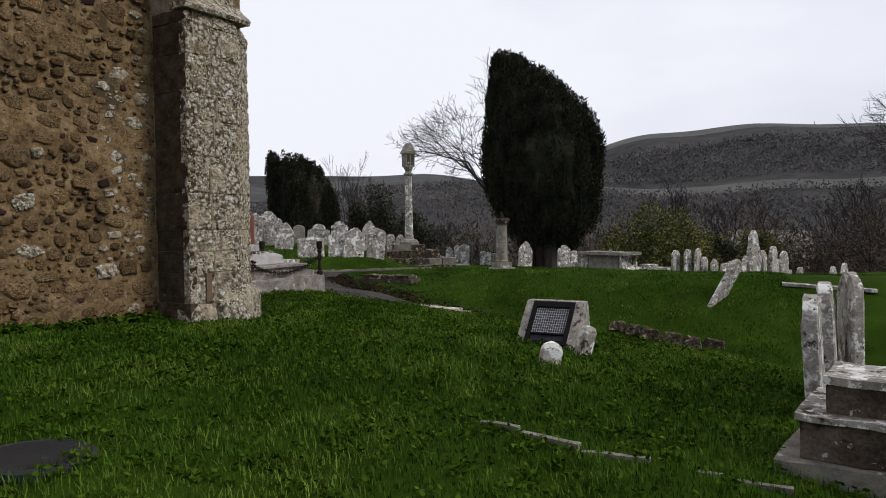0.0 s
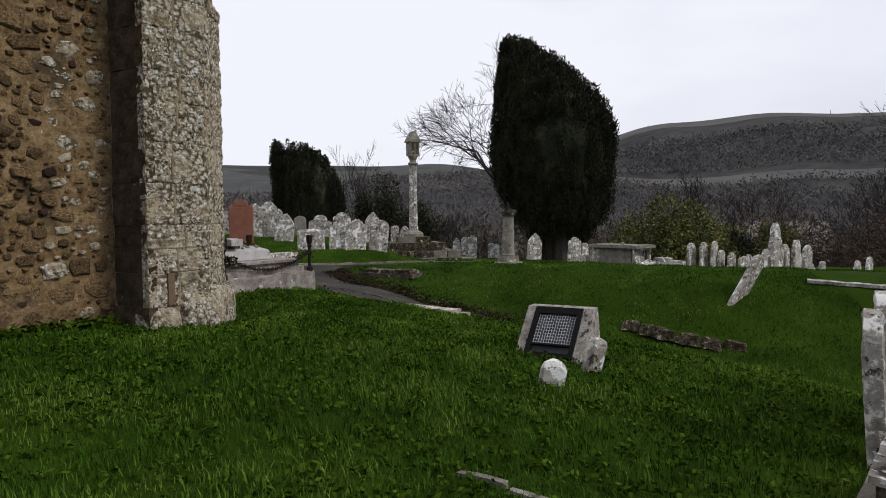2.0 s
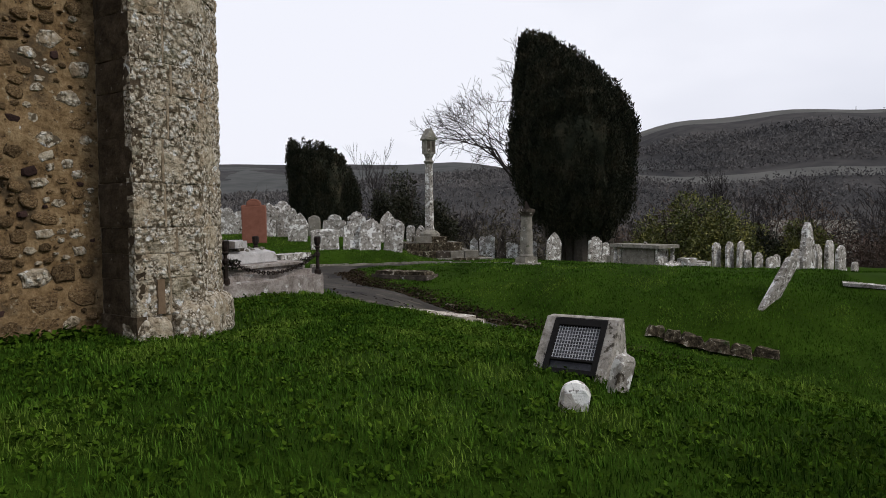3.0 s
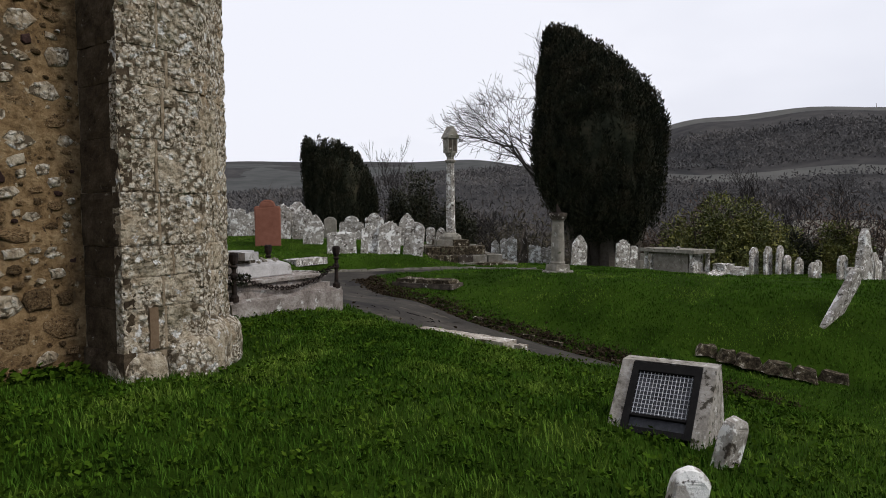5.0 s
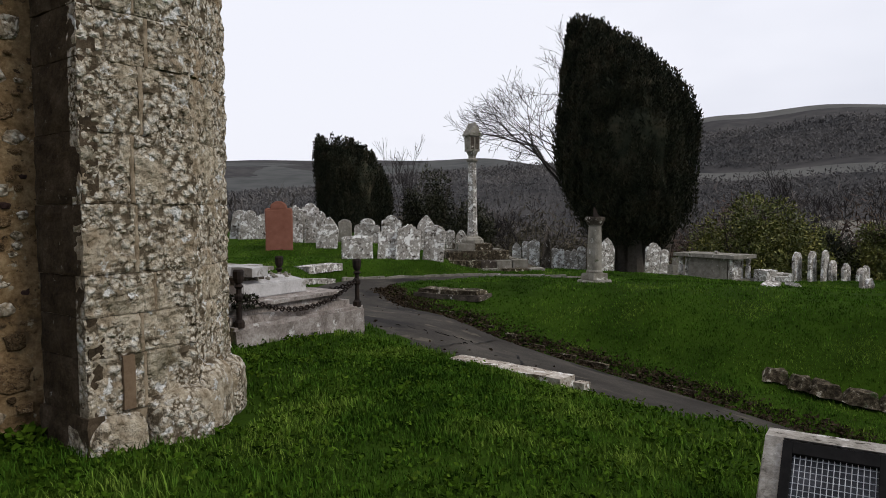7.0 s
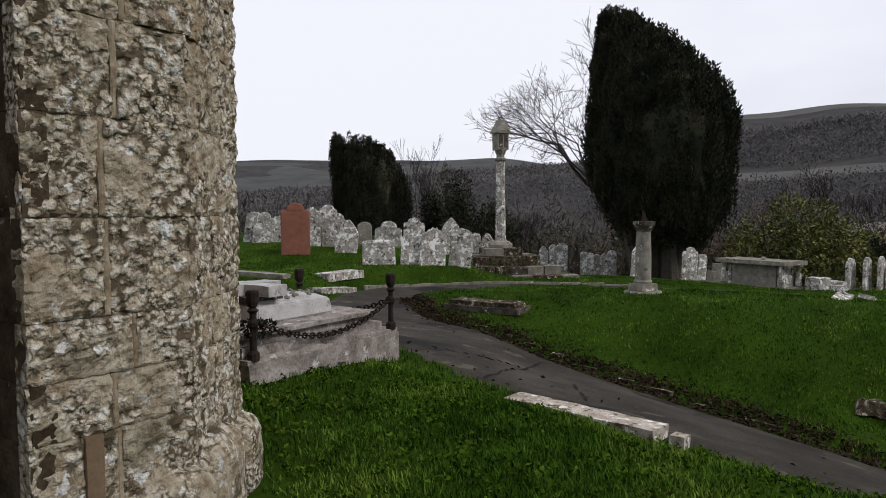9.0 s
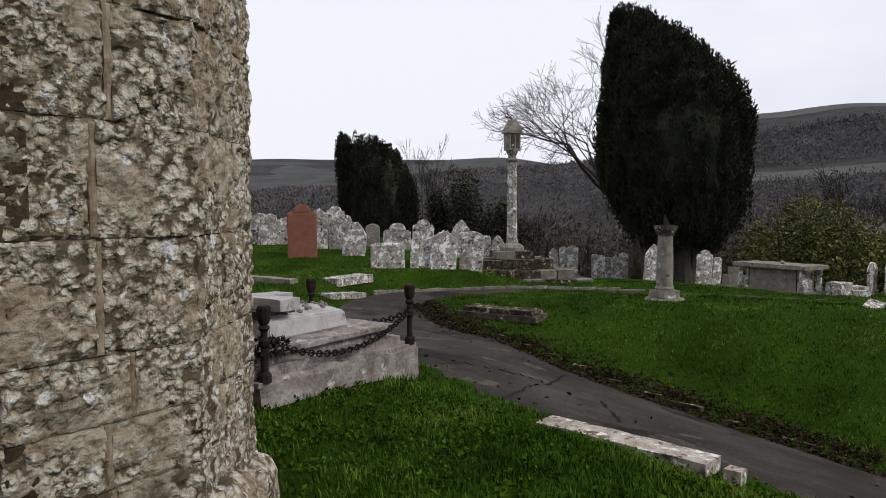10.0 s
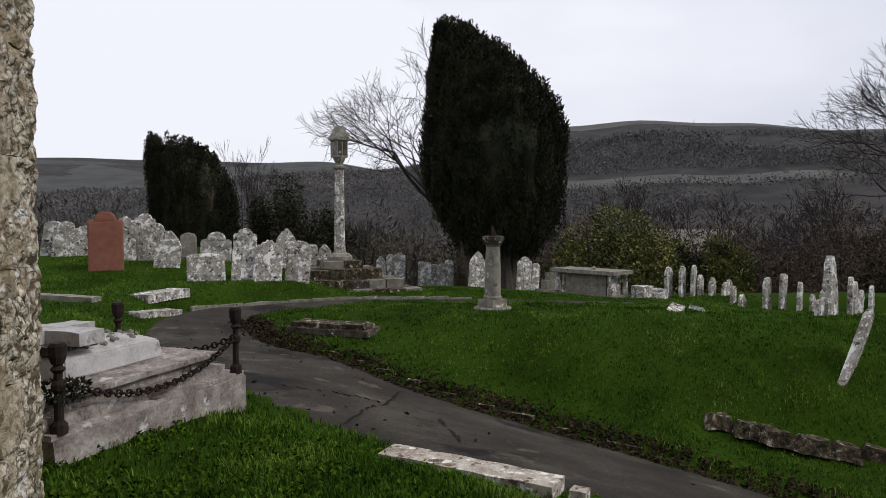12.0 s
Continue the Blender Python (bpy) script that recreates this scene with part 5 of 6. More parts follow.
    for px, py in spots:
        post = part("post", lathe([(0.06, 0.50), (0.06, 0.57), (0.034, 0.60), (0.03, 0.80), (0.05, 0.83), (0.05, 0.87), (0.028, 0.90), (0.03, 0.95), (0.055, 0.98), (0.03, 1.01)], 10), M_IRON, ob, "black cast-iron post")
        post.location = (px, py, 0)
        part("finial", lathe([(0.02, 1.005), (0.045, 1.02), (0.06, 1.07), (0.064, 1.15), (0.05, 1.175)], 10), M_IRON, post, "cup-shaped iron finial")
    for (ax, ay), (bx, by) in ((spots[0], spots[1]), (spots[0], spots[2]), (spots[2], spots[3])):
        a, b = Vector((ax, ay, 0.88)), Vector((bx, by, 0.88))
        chain = None
        n = max(8, round((b - a).length / 0.055))
        sag = 0.13 * (b - a).length
        pts = [a.lerp(b, i / n) - Vector((0, 0, sag * 4 * (i / n) * (1 - i / n))) for i in range(n + 1)]
        cb = bmesh.new()
        for i in range(n):
            c0, c1 = pts[i], pts[i + 1]
            way = (c1 - c0).normalized()
            side = way.cross(Vector((0, 0, 1))).normalized()
            up = side.cross(way)
            w_ = side if i % 2 else up
            half = (c1 - c0).length * 0.62
            c = (c0 + c1) / 2
            loop = [c + half * math.cos(t) * way + 0.028 * math.sin(t) * w_ for t in np.linspace(0, 2 * math.pi, 9)]
            tube(cb, loop, [0.011] * 9, 4)
        part("chain", cb, M_IRON, ob, "rusty sagging iron chain")


chained_tomb()

# a cover in the lawn
cover = link_mesh("drain_cover", lathe([(0.30, 0.0), (0.30, 0.04), (0.27, 0.05), (0.26, 0.045)], 24, 0.004), M_COVER)
cover.matrix_world = Matrix.Translation((-2.06, 3.46, gz(-2.06, 3.46) - 0.005)) @ Euler((0, 0.07, 0.25)).to_matrix().to_4x4()
tagged(cover, "flat dark wet cover sunk in the lawn", "drain cover")


# ---- trees and shrubs ----
def leaf_arrays(pos, way, length, width, rs):
    """Diamond leaves at pos pointing along way; returns vertices and faces."""
    n = len(pos)
    side = np.cross(way, rs.normal(size=(n, 3)))
    side /= np.linalg.norm(side, axis=1, keepdims=True) + 1e-9
    way = way / (np.linalg.norm(way, axis=1, keepdims=True) + 1e-9)
    length, width = np.broadcast_to(length, n)[:, None], np.broadcast_to(width, n)[:, None]
    v = np.stack([pos, pos + way * length * 0.45 + side * width / 2, pos + way * length, pos + way * length * 0.45 - side * width / 2], 1).reshape(-1, 3)
    f = np.arange(4 * n).reshape(n, 4)
    return v, f


def quick_mesh(name, verts, faces, mat, parent=None, label=""):
    me = bpy.data.meshes.new(name)
    verts, faces = np.asarray(verts, np.float32), np.asarray(faces, np.int32)
    k = faces.shape[1]
    me.vertices.add(len(verts))
    me.vertices.foreach_set("co", verts.ravel())
    me.loops.add(faces.size)
    me.loops.foreach_set("vertex_index", faces.ravel())
    me.polygons.add(len(faces))
    me.polygons.foreach_set("loop_start", np.arange(0, faces.size, k, dtype=np.int32))
    me.update(calc_edges=True)
    me.materials.append(mat)
    ob = new(name, me)
    ob.parent = parent
    if label:
        ob["label"] = label
    return ob


def wreath():
    """A withered dark wreath lying on the covering slab of the chained tomb."""
    rs = np.random.default_rng(4)
    n = 420
    a, q = rs.uniform(0, 2 * np.pi, n), rs.uniform(0, 2 * np.pi, n)
    r = 0.11 + 0.045 * np.cos(q)
    pos = np.stack([r * np.cos(a), r * np.sin(a), 0.05 + 0.045 * np.sin(q)], 1)
    way = np.stack([np.cos(a) * np.cos(q), np.sin(a) * np.cos(q), np.sin(q)], 1) + rs.normal(size=(n, 3)) * 0.6
    v, f = leaf_arrays(pos, way, rs.uniform(0.03, 0.07, n), rs.uniform(0.012, 0.028, n), rs)
    ob = quick_mesh("wreath", v, f, M_YEW)
    ob.matrix_world = Matrix.Translation((-3.50, 12.10, 0.748))
    tagged(ob, "withered dark wreath lying on the pinkish tomb", "wreath")


wreath()


def yew(x, y, levels, deep, trunk, plumes, seed, label):
    """levels: rows of height, left and right reach of the crown, from the bottom up; trunk: (left, right, top)."""
    rs = np.random.default_rng(seed)
    z0 = gz(x, y)
    ob = thing("yew_tree", Matrix.Translation((x, y, z0)), label, "tree")
    lv = np.array(levels, float)
    lv[:, 0] -= z0
    lv[:, 1:] -= x
    r = random.Random(seed)
    tb = bmesh.new()
    for i in range(7):
        t = (i + 0.5) / 7
        bx = trunk[0] - x + (trunk[1] - trunk[0]) * t
        tx = np.interp(trunk[2] - z0, lv[:, 0], lv[:, 1]) * (1 - t) + np.interp(trunk[2] - z0, lv[:, 0], lv[:, 2]) * t
        yy = r.uniform(-0.5, 0.5)
        pts = [Vector((bx + (tx - bx) * s ** 1.3 + r.uniform(-0.08, 0.08), yy * (1 + s), -0.3 + (trunk[2] - z0 + 1.2) * s)) for s in np.linspace(0, 1, 6)]
        tube(tb, pts, [0.42, 0.34, 0.30, 0.24, 0.18, 0.1], 8)
    part("trunk", tb, M_BARK, ob, "dark fluted trunk of many stems")
    hull, rings, sides = bmesh.new(), [], 28
    for k in range(26):
        z = lv[0, 0] + (lv[-1, 0] - lv[0, 0]) * k / 25
        l, q = np.interp(z, lv[:, 0], lv[:, 1]), np.interp(z, lv[:, 0], lv[:, 2])
        c, rx = (l + q) / 2, (q - l) / 2 * 0.84
        ring = []
        for i in range(sides):
            a = 2 * math.pi * i / sides
            f = 1 + 0.10 * noise.noise(Vector((math.cos(a) * 3.5, math.sin(a) * 3.5, z * 0.5 + seed)))
            ring.append(hull.verts.new((c + rx * f * math.cos(a), min(rx, deep) * 1.0 * f * math.sin(a), z)))
        rings.append(ring)
    for a, b in zip(rings, rings[1:]):
        for i in range(sides):
            hull.faces.new((a[i], a[(i + 1) % sides], b[(i + 1) % sides], b[i]))
    hull.faces.new(rings[0][::-1])
    hull.faces.new(rings[-1])
    part("inner_crown", hull, M_YEW, ob, "dense dark inner foliage")
    pos, way, size = [], [], []
    for i in range(plumes):
        u = rs.random() ** 0.85
        z = lv[0, 0] + (lv[-1, 0] - lv[0, 0]) * u
        l, q = np.interp(z, lv[:, 0], lv[:, 1]), np.interp(z, lv[:, 0], lv[:, 2])
        a = rs.uniform(0, 2 * math.pi)
        c, rx = (l + q) / 2, (q - l) / 2
        k = rs.uniform(0.80, 0.96)
        base = np.array([c + rx * k * math.cos(a), min(rx, deep) * k * math.sin(a), z])
        tall, fat = rs.uniform(0.7, 1.5), rs.uniform(0.13, 0.24)
        m = 100
        s = rs.random(m)
        ang = rs.uniform(0, 2 * math.pi, m)
        rad = fat * np.sqrt(rs.random(m)) * (1 - s ** 2.5) + 0.02
        out = np.array([math.cos(a) * 0.12, math.sin(a) * 0.12, 1.0])
        p = base - np.array([0, 0, tall * 0.55]) + s[:, None] * tall * out + np.stack([rad * np.cos(ang), rad * np.sin(ang), 0 * ang], 1)
        d = np.stack([np.cos(ang) * 0.55, np.sin(ang) * 0.55, rs.uniform(0.4, 1.2, m)], 1)
        pos.append(p)
        way.append(d)
    pos, way = np.concatenate(pos), np.concatenate(way)
    v, f = leaf_arrays(pos, way, rs.uniform(0.10, 0.20, len(pos)), rs.uniform(0.04, 0.075, len(pos)), rs)
    quick_mesh("crown", v, f, M_YEW, ob, "dark upright sprays with a ragged top")
    return ob


yew(5.0, 35.8, [(0.7, 3.8, 6.5), (1.3, 3.0, 7.0), (2.1, 2.5, 7.75), (3.2, 1.95, 7.7), (4.6, 1.70, 7.85), (5.5, 1.75, 7.9), (6.3, 1.85, 7.55), (7.3, 2.0, 6.9), (8.2, 2.1, 5.9), (8.9, 2.25, 4.9), (9.4, 2.4, 4.0), (9.8, 2.55, 3.2)],
    2.7, (3.9, 6.4, 2.2), 1500, 3, "tall dark columnar yew with a slanting ragged top")
yew(-9.3, 45.0, [(0.2, -11.4, -7.2), (1.5, -11.55, -7.05), (3.0, -11.6, -7.2), (4.0, -11.65, -7.6), (4.8, -11.65, -8.2), (5.4, -11.6, -9.0), (5.8, -11.5, -9.9)],
    2.0, (-10.6, -8.0, 1.0), 700, 8, "short broad dark yew behind the headstones")


def bare_tree(x, y, base, seed, label, height, lean=(0.0, 0.0), girth=0.22, levels=7, spread_=0.55, sub=0.0):
    r = random.Random(seed)
    ob = thing("bare_tree", Matrix.Translation((x, y, base)), label, "tree")
    trunk, crown = bmesh.new(), bmesh.new()

    def grow(p, way, length, rad, level):
        steps = 4 if level < 3 else 3
        pts, q = [p], p.copy()
        w = way.copy()
        for _ in range(steps):
            w = (w + 0.16 * Vector((r.uniform(-1, 1), r.uniform(-1, 1), r.uniform(-0.6, 0.9)))).normalized()
            q = q + w * length / steps
            pts.append(q.copy())
        end = max(rad * 0.68, 0.009)
        tube(trunk if level == 0 else crown, pts, [rad + (end - rad) * i / steps for i in range(steps + 1)], 7 if level < 2 else 4 if level < 4 else 3)
        if level >= levels:
            return
        for k in range(r.choice((2, 3, 3)) if level else 4):
            axis = Vector((r.uniform(-1, 1), r.uniform(-1, 1), r.uniform(-1, 1))).normalized()
            turn = Euler([spread_ * r.uniform(0.6, 1.4) * a for a in axis]).to_matrix()
            nw = (turn @ w + Vector((lean[0], lean[1], sub)) * 0.22).normalized()
            start = pts[-1] if k < 2 or level == 0 else pts[r.randint(2, steps)]
            grow(start, nw, length * r.uniform(0.62, 0.86), max(0.010, end * r.uniform(0.62, 0.85)) if k else end, level + 1)
    grow(Vector((0, 0, -0.4)), Vector((lean[0] * 0.6, lean[1] * 0.6, 1)).normalized(), height * 0.30, girth, 0)
    part("trunk", trunk, M_BARK, ob)
    part("crown", crown, M_TWIG, ob, "fine bare winter branches")
    return ob


bare_tree(5.5, 46.0, gz(5.5, 46.0), 21, "bare spreading winter tree behind the yew", 13.6, (-0.22, 0.0), 0.26, 7, 0.76, 0.16)
bare_tree(36.0, 42.0, gz(36, 42.0), 5, "bare spreading winter tree beyond the hedge", 17.0, (-0.55, 0.0), 0.30, 7, 0.6, 0.12)
bare_tree(-20.5, 57.0, gz(-20.5, 57), 9, "small bare winter tree beyond the churchyard", 8.5, (0, 0), 0.16, 6, 0.6, 0.2)
bare_tree(-8.9, 61.0, gz(-8.9, 61), 13, "slender bare tree behind the broad yew", 11.5, (0, 0), 0.12, 6, 0.26, 0.6)
for x, y, s, h in ((15.0, 44.0, 31, 6.5), (20.0, 47.0, 32, 7.0), (24.0, 44.0, 33, 6.5), (18.0, 40.0, 34, 5.5), (-0.5, 50.0, 35, 6.0), (23.0, 38.0, 36, 5.5), (28.0, 47.0, 37, 7.0)):
    bare_tree(x, y, gz(x, y), s, "tangled bare shrub tree in the boundary thicket", h, (0, 0), 0.09, 6, 0.6, 0.15)


def bush(name, x, y, z, rx, ry, rz, count, mat, seed, label, leaf=(0.13, 0.27), clumps=34):
    """A shrub of many uneven leafy clumps on a few stems."""
    rs = np.random.default_rng(seed)
    ob = thing(name, Matrix.Translation((x, y, z)), label, "bush")
    st = bmesh.new()
    r = random.Random(seed)
    for _ in range(7):
        a = r.uniform(0, 6.28)
        pts = [Vector((0.5 * rx * s * math.cos(a), 0.5 * ry * s * math.sin(a), -0.2 + rz * 1.2 * s)) for s in np.linspace(0, 1, 4)]
        tube(st, pts, [0.07, 0.055, 0.04, 0.02], 5)
    part("trunk", st, M_BARK, ob)
    c = rs.normal(size=(clumps, 3))
    c /= np.linalg.norm(c, axis=1, keepdims=True)
    c[:, 2] = np.abs(c[:, 2])
    c = c * rs.uniform(0.45, 0.92, (clumps, 1)) * [rx, ry, rz * 1.5]
    which = rs.integers(0, clumps, count)
    d = rs.normal(size=(count, 3))
    d /= np.linalg.norm(d, axis=1, keepdims=True)
    size = rs.uniform(0.22, 0.42, clumps)[which][:, None]
    pos = c[which] + d * size * rs.uniform(0.55, 1.05, (count, 1)) * [rx, ry, rz]
    pos[:, 2] = np.maximum(pos[:, 2], -0.1)
    v, f = leaf_arrays(pos, d + rs.normal(size=d.shape) * 0.6, rs.uniform(*leaf, count), rs.uniform(0.05, 0.11, count), rs)
    quick_mesh("leaves", v, f, mat, ob)
    return ob


HEDGE = "evergreen shrubs along the boundary"
for i, (x, y, rx, rz, mat) in enumerate(((10.4, 39.0, 2.7, 3.1, M_LAUREL), (13.4, 40.0, 2.7, 3.0, M_LAUREL), (15.4, 41.0, 2.0, 2.6, M_OLIVE), (17.5, 40.0, 1.7, 2.0, M_LAUREL),
                                         (27.5, 40.0, 2.2, 3.2, M_OLIVE), (30.0, 38.5, 2.4, 3.2, M_LAUREL), (-4.6, 47.0, 1.8, 4.4, M_OLIVE), (-2.7, 48.0, 1.7, 3.4, M_OLIVE), (-6.2, 49.0, 1.5, 3.6, M_OLIVE), (1.2, 46.0, 1.4, 1.3, M_OLIVE))):
    b = bush("evergreen_bush", x, y, gz(x, y) - 0.1, rx, rx * 0.8, rz, 12000, mat, 40 + i, "yellow-green evergreen shrub behind the graves" if mat is M_LAUREL else "dull olive ivy-grown shrub behind the graves")
    b["group"] = HEDGE


def thicket(lo, hi, n, mat, seed, label):
    """Winter brushwood that closes the churchyard and the valley side behind it."""
    rs = np.random.default_rng(seed)
    t = rs.uniform(lo, hi, n)
    dist = np.where(t < 0.02, 50, 44) + 40 * rs.random(n) ** 1.6
    x, y = dist * np.sin(t), dist * np.cos(t)
    z = ground_height(x, y)
    tall = rs.uniform(3.6, 6.6, n) * (0.75 + 0.35 * np.sin(t * 19) * np.sin(dist * 0.21) + 0.2 * np.sin(t * 47 + 1)) * np.where(t < -0.3, 0.75, 1.0)
    k = 15
    base = np.repeat(np.stack([x, y, z], 1), k, 0) + rs.normal(size=(n * k, 3)) * [0.6, 0.6, 0.0]
    h = np.repeat(tall, k)
    base[:, 2] += rs.random(n * k) ** 0.7 * h * 0.85 - 0.2
    way = rs.normal(size=(n * k, 3)) * 0.9 + [0, 0, 0.5]
    v, f = leaf_arrays(base, way, rs.uniform(0.2, 0.6, n * k), rs.uniform(0.03, 0.08, n * k), rs)
    tagged(quick_mesh("thicket", v, f, mat), label, "thicket", kind="stuff")


thicket(0.16, 0.80, 6200, M_BRAMBLE, 77, "reddish-brown leafless winter thicket on the valley side")
thicket(-0.62, 0.18, 6800, M_SCRUB, 78, "dark olive winter scrub on the valley side")


def near_woods():
    """Leafless trees on the near side of the valley."""
    rs = np.random.default_rng(15)
    n = 3600
    t = rs.uniform(-0.75, 0.95, n)
    dist = 62 + 170 * rs.random(n)
    x, y = dist * np.sin(t), dist * np.cos(t)
    keep = ~((np.hypot(x - 33.5, y - 74.0) < 9) | ((dist < 74) & (np.abs(t - 0.425) < 0.05)))
    x, y = x[keep], y[keep]
    z = ground_height(x, y)
    tall, k = rs.uniform(6.0, 11.5, len(x)), 34
    m = len(x) * k
    d = rs.normal(size=(m, 3))
    d /= np.linalg.norm(d, axis=1, keepdims=True)
    h, w = np.repeat(tall, k), np.repeat(tall * rs.uniform(0.30, 0.48, len(x)), k)
    q = d * rs.uniform(0.25, 1.0, (m, 1)) ** 0.6
    pos = np.repeat(np.stack([x, y, z], 1), k, 0) + np.stack([q[:, 0] * w, q[:, 1] * w, h * (0.48 + 0.46 * q[:, 2])], 1)
    way = d * 0.9 + [0, 0, 0.5] + rs.normal(size=d.shape) * 0.4
    v, f = leaf_arrays(pos, way, rs.uniform(0.4, 1.2, m), rs.uniform(0.10, 0.30, m), rs)
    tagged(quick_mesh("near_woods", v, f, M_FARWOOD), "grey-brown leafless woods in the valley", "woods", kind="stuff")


def far_woods():
    """Tufts of twigs that close into woods on the downs, open where the pastures lie."""
    rs = np.random.default_rng(16)
    n = 210000
    t = rs.uniform(-0.75, 0.95, n)
    dist = np.where(t < 0.1, 190 + 650 * rs.random(n) ** 0.8, 190 + 760 * rs.random(n) ** 0.8)
    x, y = dist * np.sin(t), dist * np.cos(t)
    along, over = 0.398 * x + 0.917 * y, 0.917 * x - 0.398 * y
    patch = np.sin(x * 0.013 + 1.0) * np.sin(y * 0.011) + 0.5 * np.sin(x * 0.031 + y * 0.023) + 0.2 * np.sin(x * 0.11) * np.sin(y * 0.09)
    keep = ~((along > 574) & (along < 622) & (np.abs(over) < 150)) & ~((dist > 250) & (dist < 560) & (t > 0.1) & (patch > 0.45)) & ~((dist > 690) & (patch > 0.1)) & ~((dist > 800) & (t > 0.05))
    x, y, dist = x[keep], y[keep], dist[keep]
    n = len(x)
    crown = np.sin(x * 0.9 + 2.0 * np.sin(y * 0.31)) * np.sin(y * 0.7 + 2.0 * np.sin(x * 0.27))
    lift = rs.random(n) * (4.0 + 2.5 * crown)
    way = rs.normal(size=(n, 3)) * 0.8 + [0, 0, 0.7]
    v, f = leaf_arrays(np.stack([x, y, ground_height(x, y) + lift], 1), way, dist * rs.uniform(0.0025, 0.006, n), dist * rs.uniform(0.0010, 0.0024, n), rs)
    tagged(quick_mesh("far_woods", v, f, M_FARCROWN), "leafless woods over the valley and downs, greyed for haze", "woods", kind="stuff")


# distance haze is put into these paler, flatter wood greys
M_FARCROWN = material("far_woods_with_haze", [(0.38, (0.085, 0.083, 0.083)), (0.5, (0.120, 0.112, 0.106)), (0.62, (0.165, 0.150, 0.138))], 0.012, 0.2, bump=0.0, tint=0.16)
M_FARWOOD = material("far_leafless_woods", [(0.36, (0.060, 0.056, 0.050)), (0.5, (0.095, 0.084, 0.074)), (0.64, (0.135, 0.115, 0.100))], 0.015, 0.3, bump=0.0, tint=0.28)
near_woods()
far_woods()


def house():
    x, y = 33.5, 74.0
    z = gz(x, y) - 0.2
    ob = thing("house", Matrix.Translation((x, y, z)) @ Euler((0, 0, radians(-35))).to_matrix().to_4x4(), "pale rendered house glimpsed among the trees", "house")
    part("wall", rough_box(7.5, 6.0, 5.4, 0.01, 3.0, 1), M_WHITE, ob)
    rf = bmesh.new()
    sec = [(-3.4, 5.3), (3.4, 5.3), (0, 8.3)]
    ends = [[rf.verts.new((xx, yy, zz)) for yy, zz in sec] for xx in (-4.0, 4.0)]
    for i in range(3):
        rf.faces.new((ends[0][i], ends[0][(i + 1) % 3], ends[1][(i + 1) % 3], ends[1][i]))
    rf.faces.new(ends[0])
    rf.faces.new(ends[1][::-1])
    bmesh.ops.recalc_face_normals(rf, faces=rf.faces)
    part("roof", rf, M_GREY, ob, "grey slate roof")
    for wx in (-2.2, 0.0, 2.2):
        w = part("window", rough_box(1.0, 0.12, 1.2, 0.005, 1.0, 2, 1, 3.4), M_COVER, ob, "dark window")
        w.location = (wx, -3.0, 0)


house()
mast = link_mesh("mast", lathe([(1.2, 0), (0.7, 10), (0.3, 22)], 6), M_GREY)
mast.matrix_world = Matrix.Translation((535, 1040, gz(535, 1040)))
tagged(mast, "thin grey radio mast on the distant down", "mast")


# ---- grass, weeds and litter ----


def on_turf(x, y):
    across, width, _ = ribbon(x, y)
    ok = (across < -0.02) | (across > 1.01)
    rel = (x - FOOT.x) * OUT.x + (y - FOOT.y) * OUT.y
    run = (x - CORNER.x) * ALONG.x + (y - CORNER.y) * ALONG.y
    ok &= ~((rel < 0.02) & (run < 1.1))
    ok &= ~((rel < 0.72) & (run > -0.02) & (run < 1.45))
    tx, ty = (x + 2.44) * TOMB_ALONG.x + (y - 13.9) * TOMB_ALONG.y, (x + 2.44) * TOMB_ALONG.y - (y - 13.9) * TOMB_ALONG.x
    ok &= ~((tx > 0) & (tx < 2.3) & (ty > 0) & (ty < 1.9))
    sx, sy = (x + 0.42) * 0.814 - (y - 12.20) * 0.58, (x + 0.42) * 0.58 + (y - 12.20) * 0.814
    ok &= ~((abs(sx) < 0.84) & (abs(sy) < 0.2))
    ok &= ~(np.hypot(x + 2.18, y - 3.5) < 0.29)
    return ok


def lump_at(x, y):
    return sum(a * np.sin(x * f * math.cos(d) + y * f * math.sin(d) + p) for a, f, d, p in ((0.014, 2.1, 0.4, 1.0), (0.012, 3.3, 1.9, 2.0), (0.010, 4.7, 2.7, 0.3), (0.008, 6.1, 0.9, 4.0)))


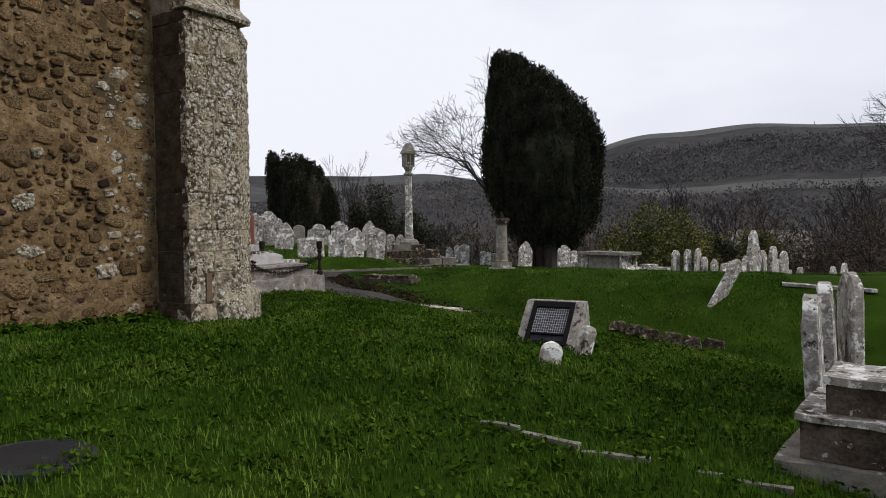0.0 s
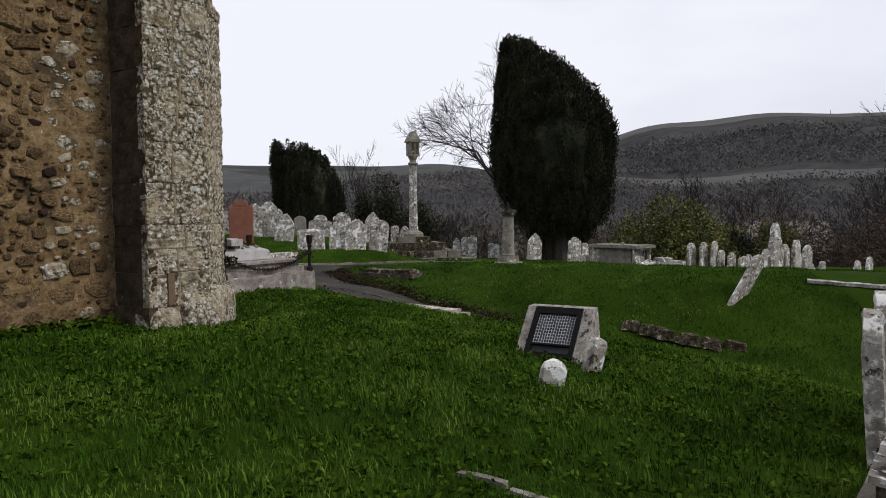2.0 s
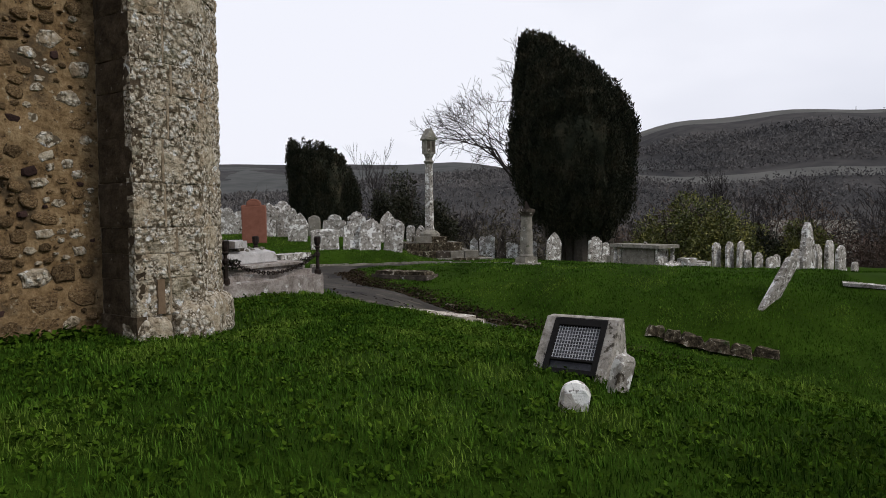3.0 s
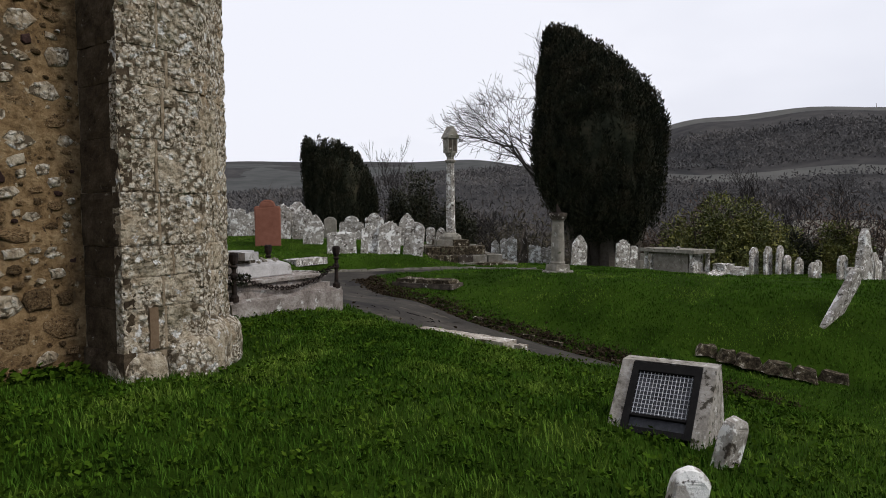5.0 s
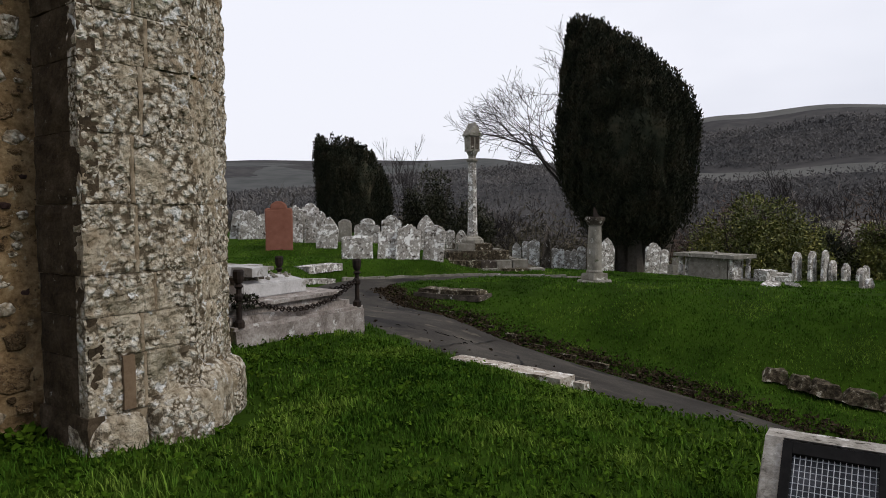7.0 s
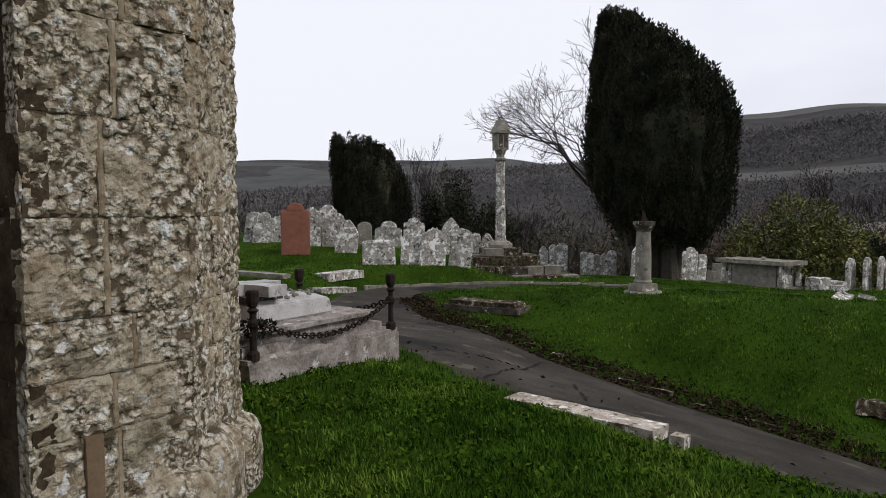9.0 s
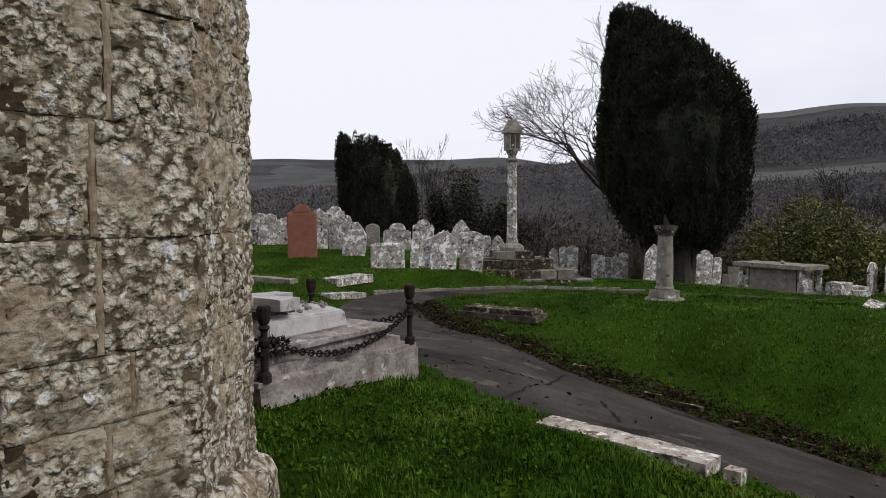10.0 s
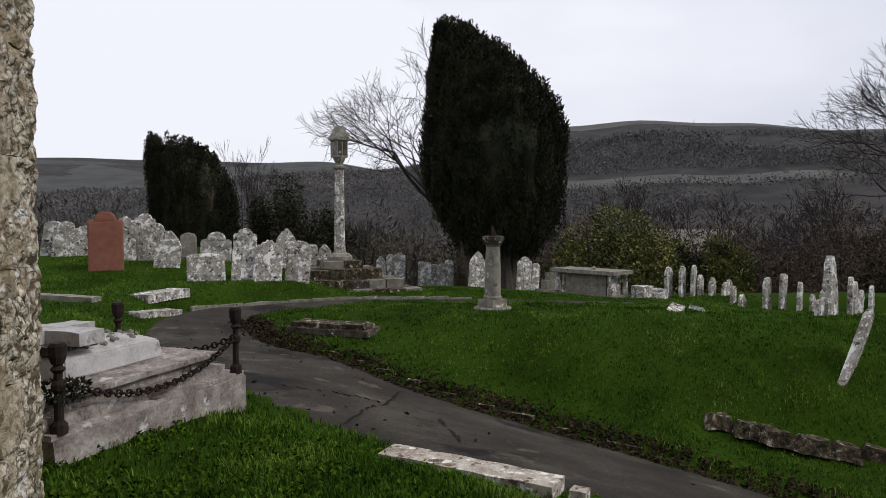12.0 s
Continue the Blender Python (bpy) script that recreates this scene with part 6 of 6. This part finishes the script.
def grass(x0, x1, y0, y1, count, tall, wide, seed):
    rs = np.random.default_rng(seed)
    x, y = rs.uniform(x0, x1, count), rs.uniform(y0, y1, count)
    clump = np.sin(x * 5.1 + 1.7 * np.sin(y * 3.3)) * np.sin(y * 4.3 + 1.3 * np.sin(x * 2.9))
    keep = on_turf(x, y)
    x, y, clump = x[keep], y[keep], clump[keep]
    n = len(x)
    z = ground_height(x, y) + lump_at(x, y) - 0.006
    h = rs.uniform(*tall, n) * (1 + 0.35 * clump)
    a = rs.uniform(0, 2 * np.pi, n)
    lean = rs.uniform(0.1, 0.9, n) * h
    fx, fy = np.cos(a), np.sin(a)
    w = rs.uniform(*wide, n)
    b = np.stack([x, y, z], 1)
    sv = np.stack([-fy, fx, 0 * a], 1) * w[:, None] / 2
    mid = b + np.stack([fx * lean * 0.35, fy * lean * 0.35, h * 0.6], 1)
    tip = b + np.stack([fx * lean, fy * lean, h], 1)
    v = np.stack([b - sv, b + sv, mid + sv * 0.8, tip, mid - sv * 0.8], 1).reshape(-1, 3)
    i = np.arange(n)[:, None] * 5
    me = np.concatenate([i + [0, 1, 2, 4]], 0)
    tri = np.concatenate([i + [4, 2, 3, 3]], 0)
    return v, me, tri[:, :3]


def grass_object(name, label, beds):
    vs, qs, ts, at = [], [], [], 0
    for bed in beds:
        v, q, t = grass(*bed)
        vs.append(v)
        qs.append(q + at)
        ts.append(t + at)
        at += len(v)
    v = np.concatenate(vs)
    q = np.concatenate(qs)
    f = np.concatenate([q[:, [0, 1, 2]], q[:, [0, 2, 3]], np.concatenate(ts)])
    tagged(quick_mesh(name, v, f, M_GRASS), label, "grass", kind="stuff")


grass_object("grass", "short uneven green churchyard grass", [
    (-3.6, 3.6, 2.0, 5.5, 46000, (0.03, 0.075), (0.004, 0.008), 1),
    (-4.6, 4.2, 5.5, 9.0, 46000, (0.03, 0.075), (0.005, 0.010), 2),
    (-4.2, 8.5, 9.0, 14.5, 62000, (0.03, 0.075), (0.008, 0.014), 3),
    (-4.0, 9.0, 14.5, 19.0, 52000, (0.025, 0.06), (0.009, 0.016), 4),
    (-10.0, 12.0, 19.0, 29.0, 95000, (0.025, 0.06), (0.012, 0.022), 5),
    (-2.4, 0.5, 9.0, 13.5, 26000, (0.03, 0.07), (0.006, 0.010), 6)])


def weeds(count, seed):
    """Small rosettes of broad leaves in the turf and along the foot of the walls."""
    rs = np.random.default_rng(seed)
    x, y = rs.uniform(-3.6, 4.0, count), rs.uniform(2.6, 13.0, count)
    u = rs.random(count)
    foot = u < 0.05
    run, gap = rs.uniform(-3.0, 0.0, count), np.abs(rs.normal(0, 0.10, count)) + 0.03
    x = np.where(foot, FOOT.x + run * ALONG.x + gap * OUT.x, x)
    y = np.where(foot, FOOT.y + run * ALONG.y + gap * OUT.y, y)
    keep = on_turf(x, y)
    x, y, foot = x[keep], y[keep], foot[keep]
    n, k = len(x), 9
    z = ground_height(x, y) + lump_at(x, y)
    c = np.repeat(np.stack([x, y, z + 0.01], 1), k, 0) + rs.normal(size=(n * k, 3)) * [0.03, 0.03, 0.008]
    big = np.repeat(np.where(foot, 1.7, 1.0), k)
    c[:, 2] += np.abs(rs.normal(0, 0.02, n * k)) * big
    a = rs.uniform(0, 2 * np.pi, n * k)
    way = np.stack([np.cos(a), np.sin(a), rs.uniform(0.15, 0.7, n * k)], 1)
    v, f = leaf_arrays(c, way, rs.uniform(0.03, 0.055, n * k) * big, rs.uniform(0.02, 0.035, n * k) * big, rs)
    tagged(quick_mesh("weeds", v, f, M_WEED), "small broad-leaved weeds and clover in the turf", "weeds", kind="stuff")


M_WEED = material("broad_weed_leaves", [(0.3, (0.016, 0.034, 0.003)), (0.5, (0.04, 0.08, 0.006)), (0.7, (0.095, 0.145, 0.016))], 3, 12, rough=0.95, bump=0.0, tint=0.4)
weeds(3200, 9)


def litter(seed):
    """Fallen leaves and earth crumbs along verge and path, darkened for the bank's shade."""
    rs = np.random.default_rng(seed)
    n = 11000
    rows = RIBBON[rs.integers(22, 86, n)]
    side = np.where(rs.random(n) < 0.993, 1.03 + rs.normal(0, 0.045, n), rs.random(n))
    x = rows[:, 0] + (rows[:, 3] - rows[:, 0]) * side + rs.normal(0, 0.12, n)
    y = rows[:, 1] + (rows[:, 4] - rows[:, 1]) * side + rs.normal(0, 0.12, n)
    z = ground_height(x, y) + 0.012
    way = rs.normal(size=(n, 3)) * [1, 1, 0.25]
    v, f = leaf_arrays(np.stack([x, y, z], 1), way, rs.uniform(0.03, 0.09, n), rs.uniform(0.025, 0.06, n), rs)
    tagged(quick_mesh("leaf_litter", v, f, M_LEAVES), "dead leaves and grit along the path's edge, darkened for bank shade", "leaf litter", kind="stuff")


litter(12)
rubble_wall()
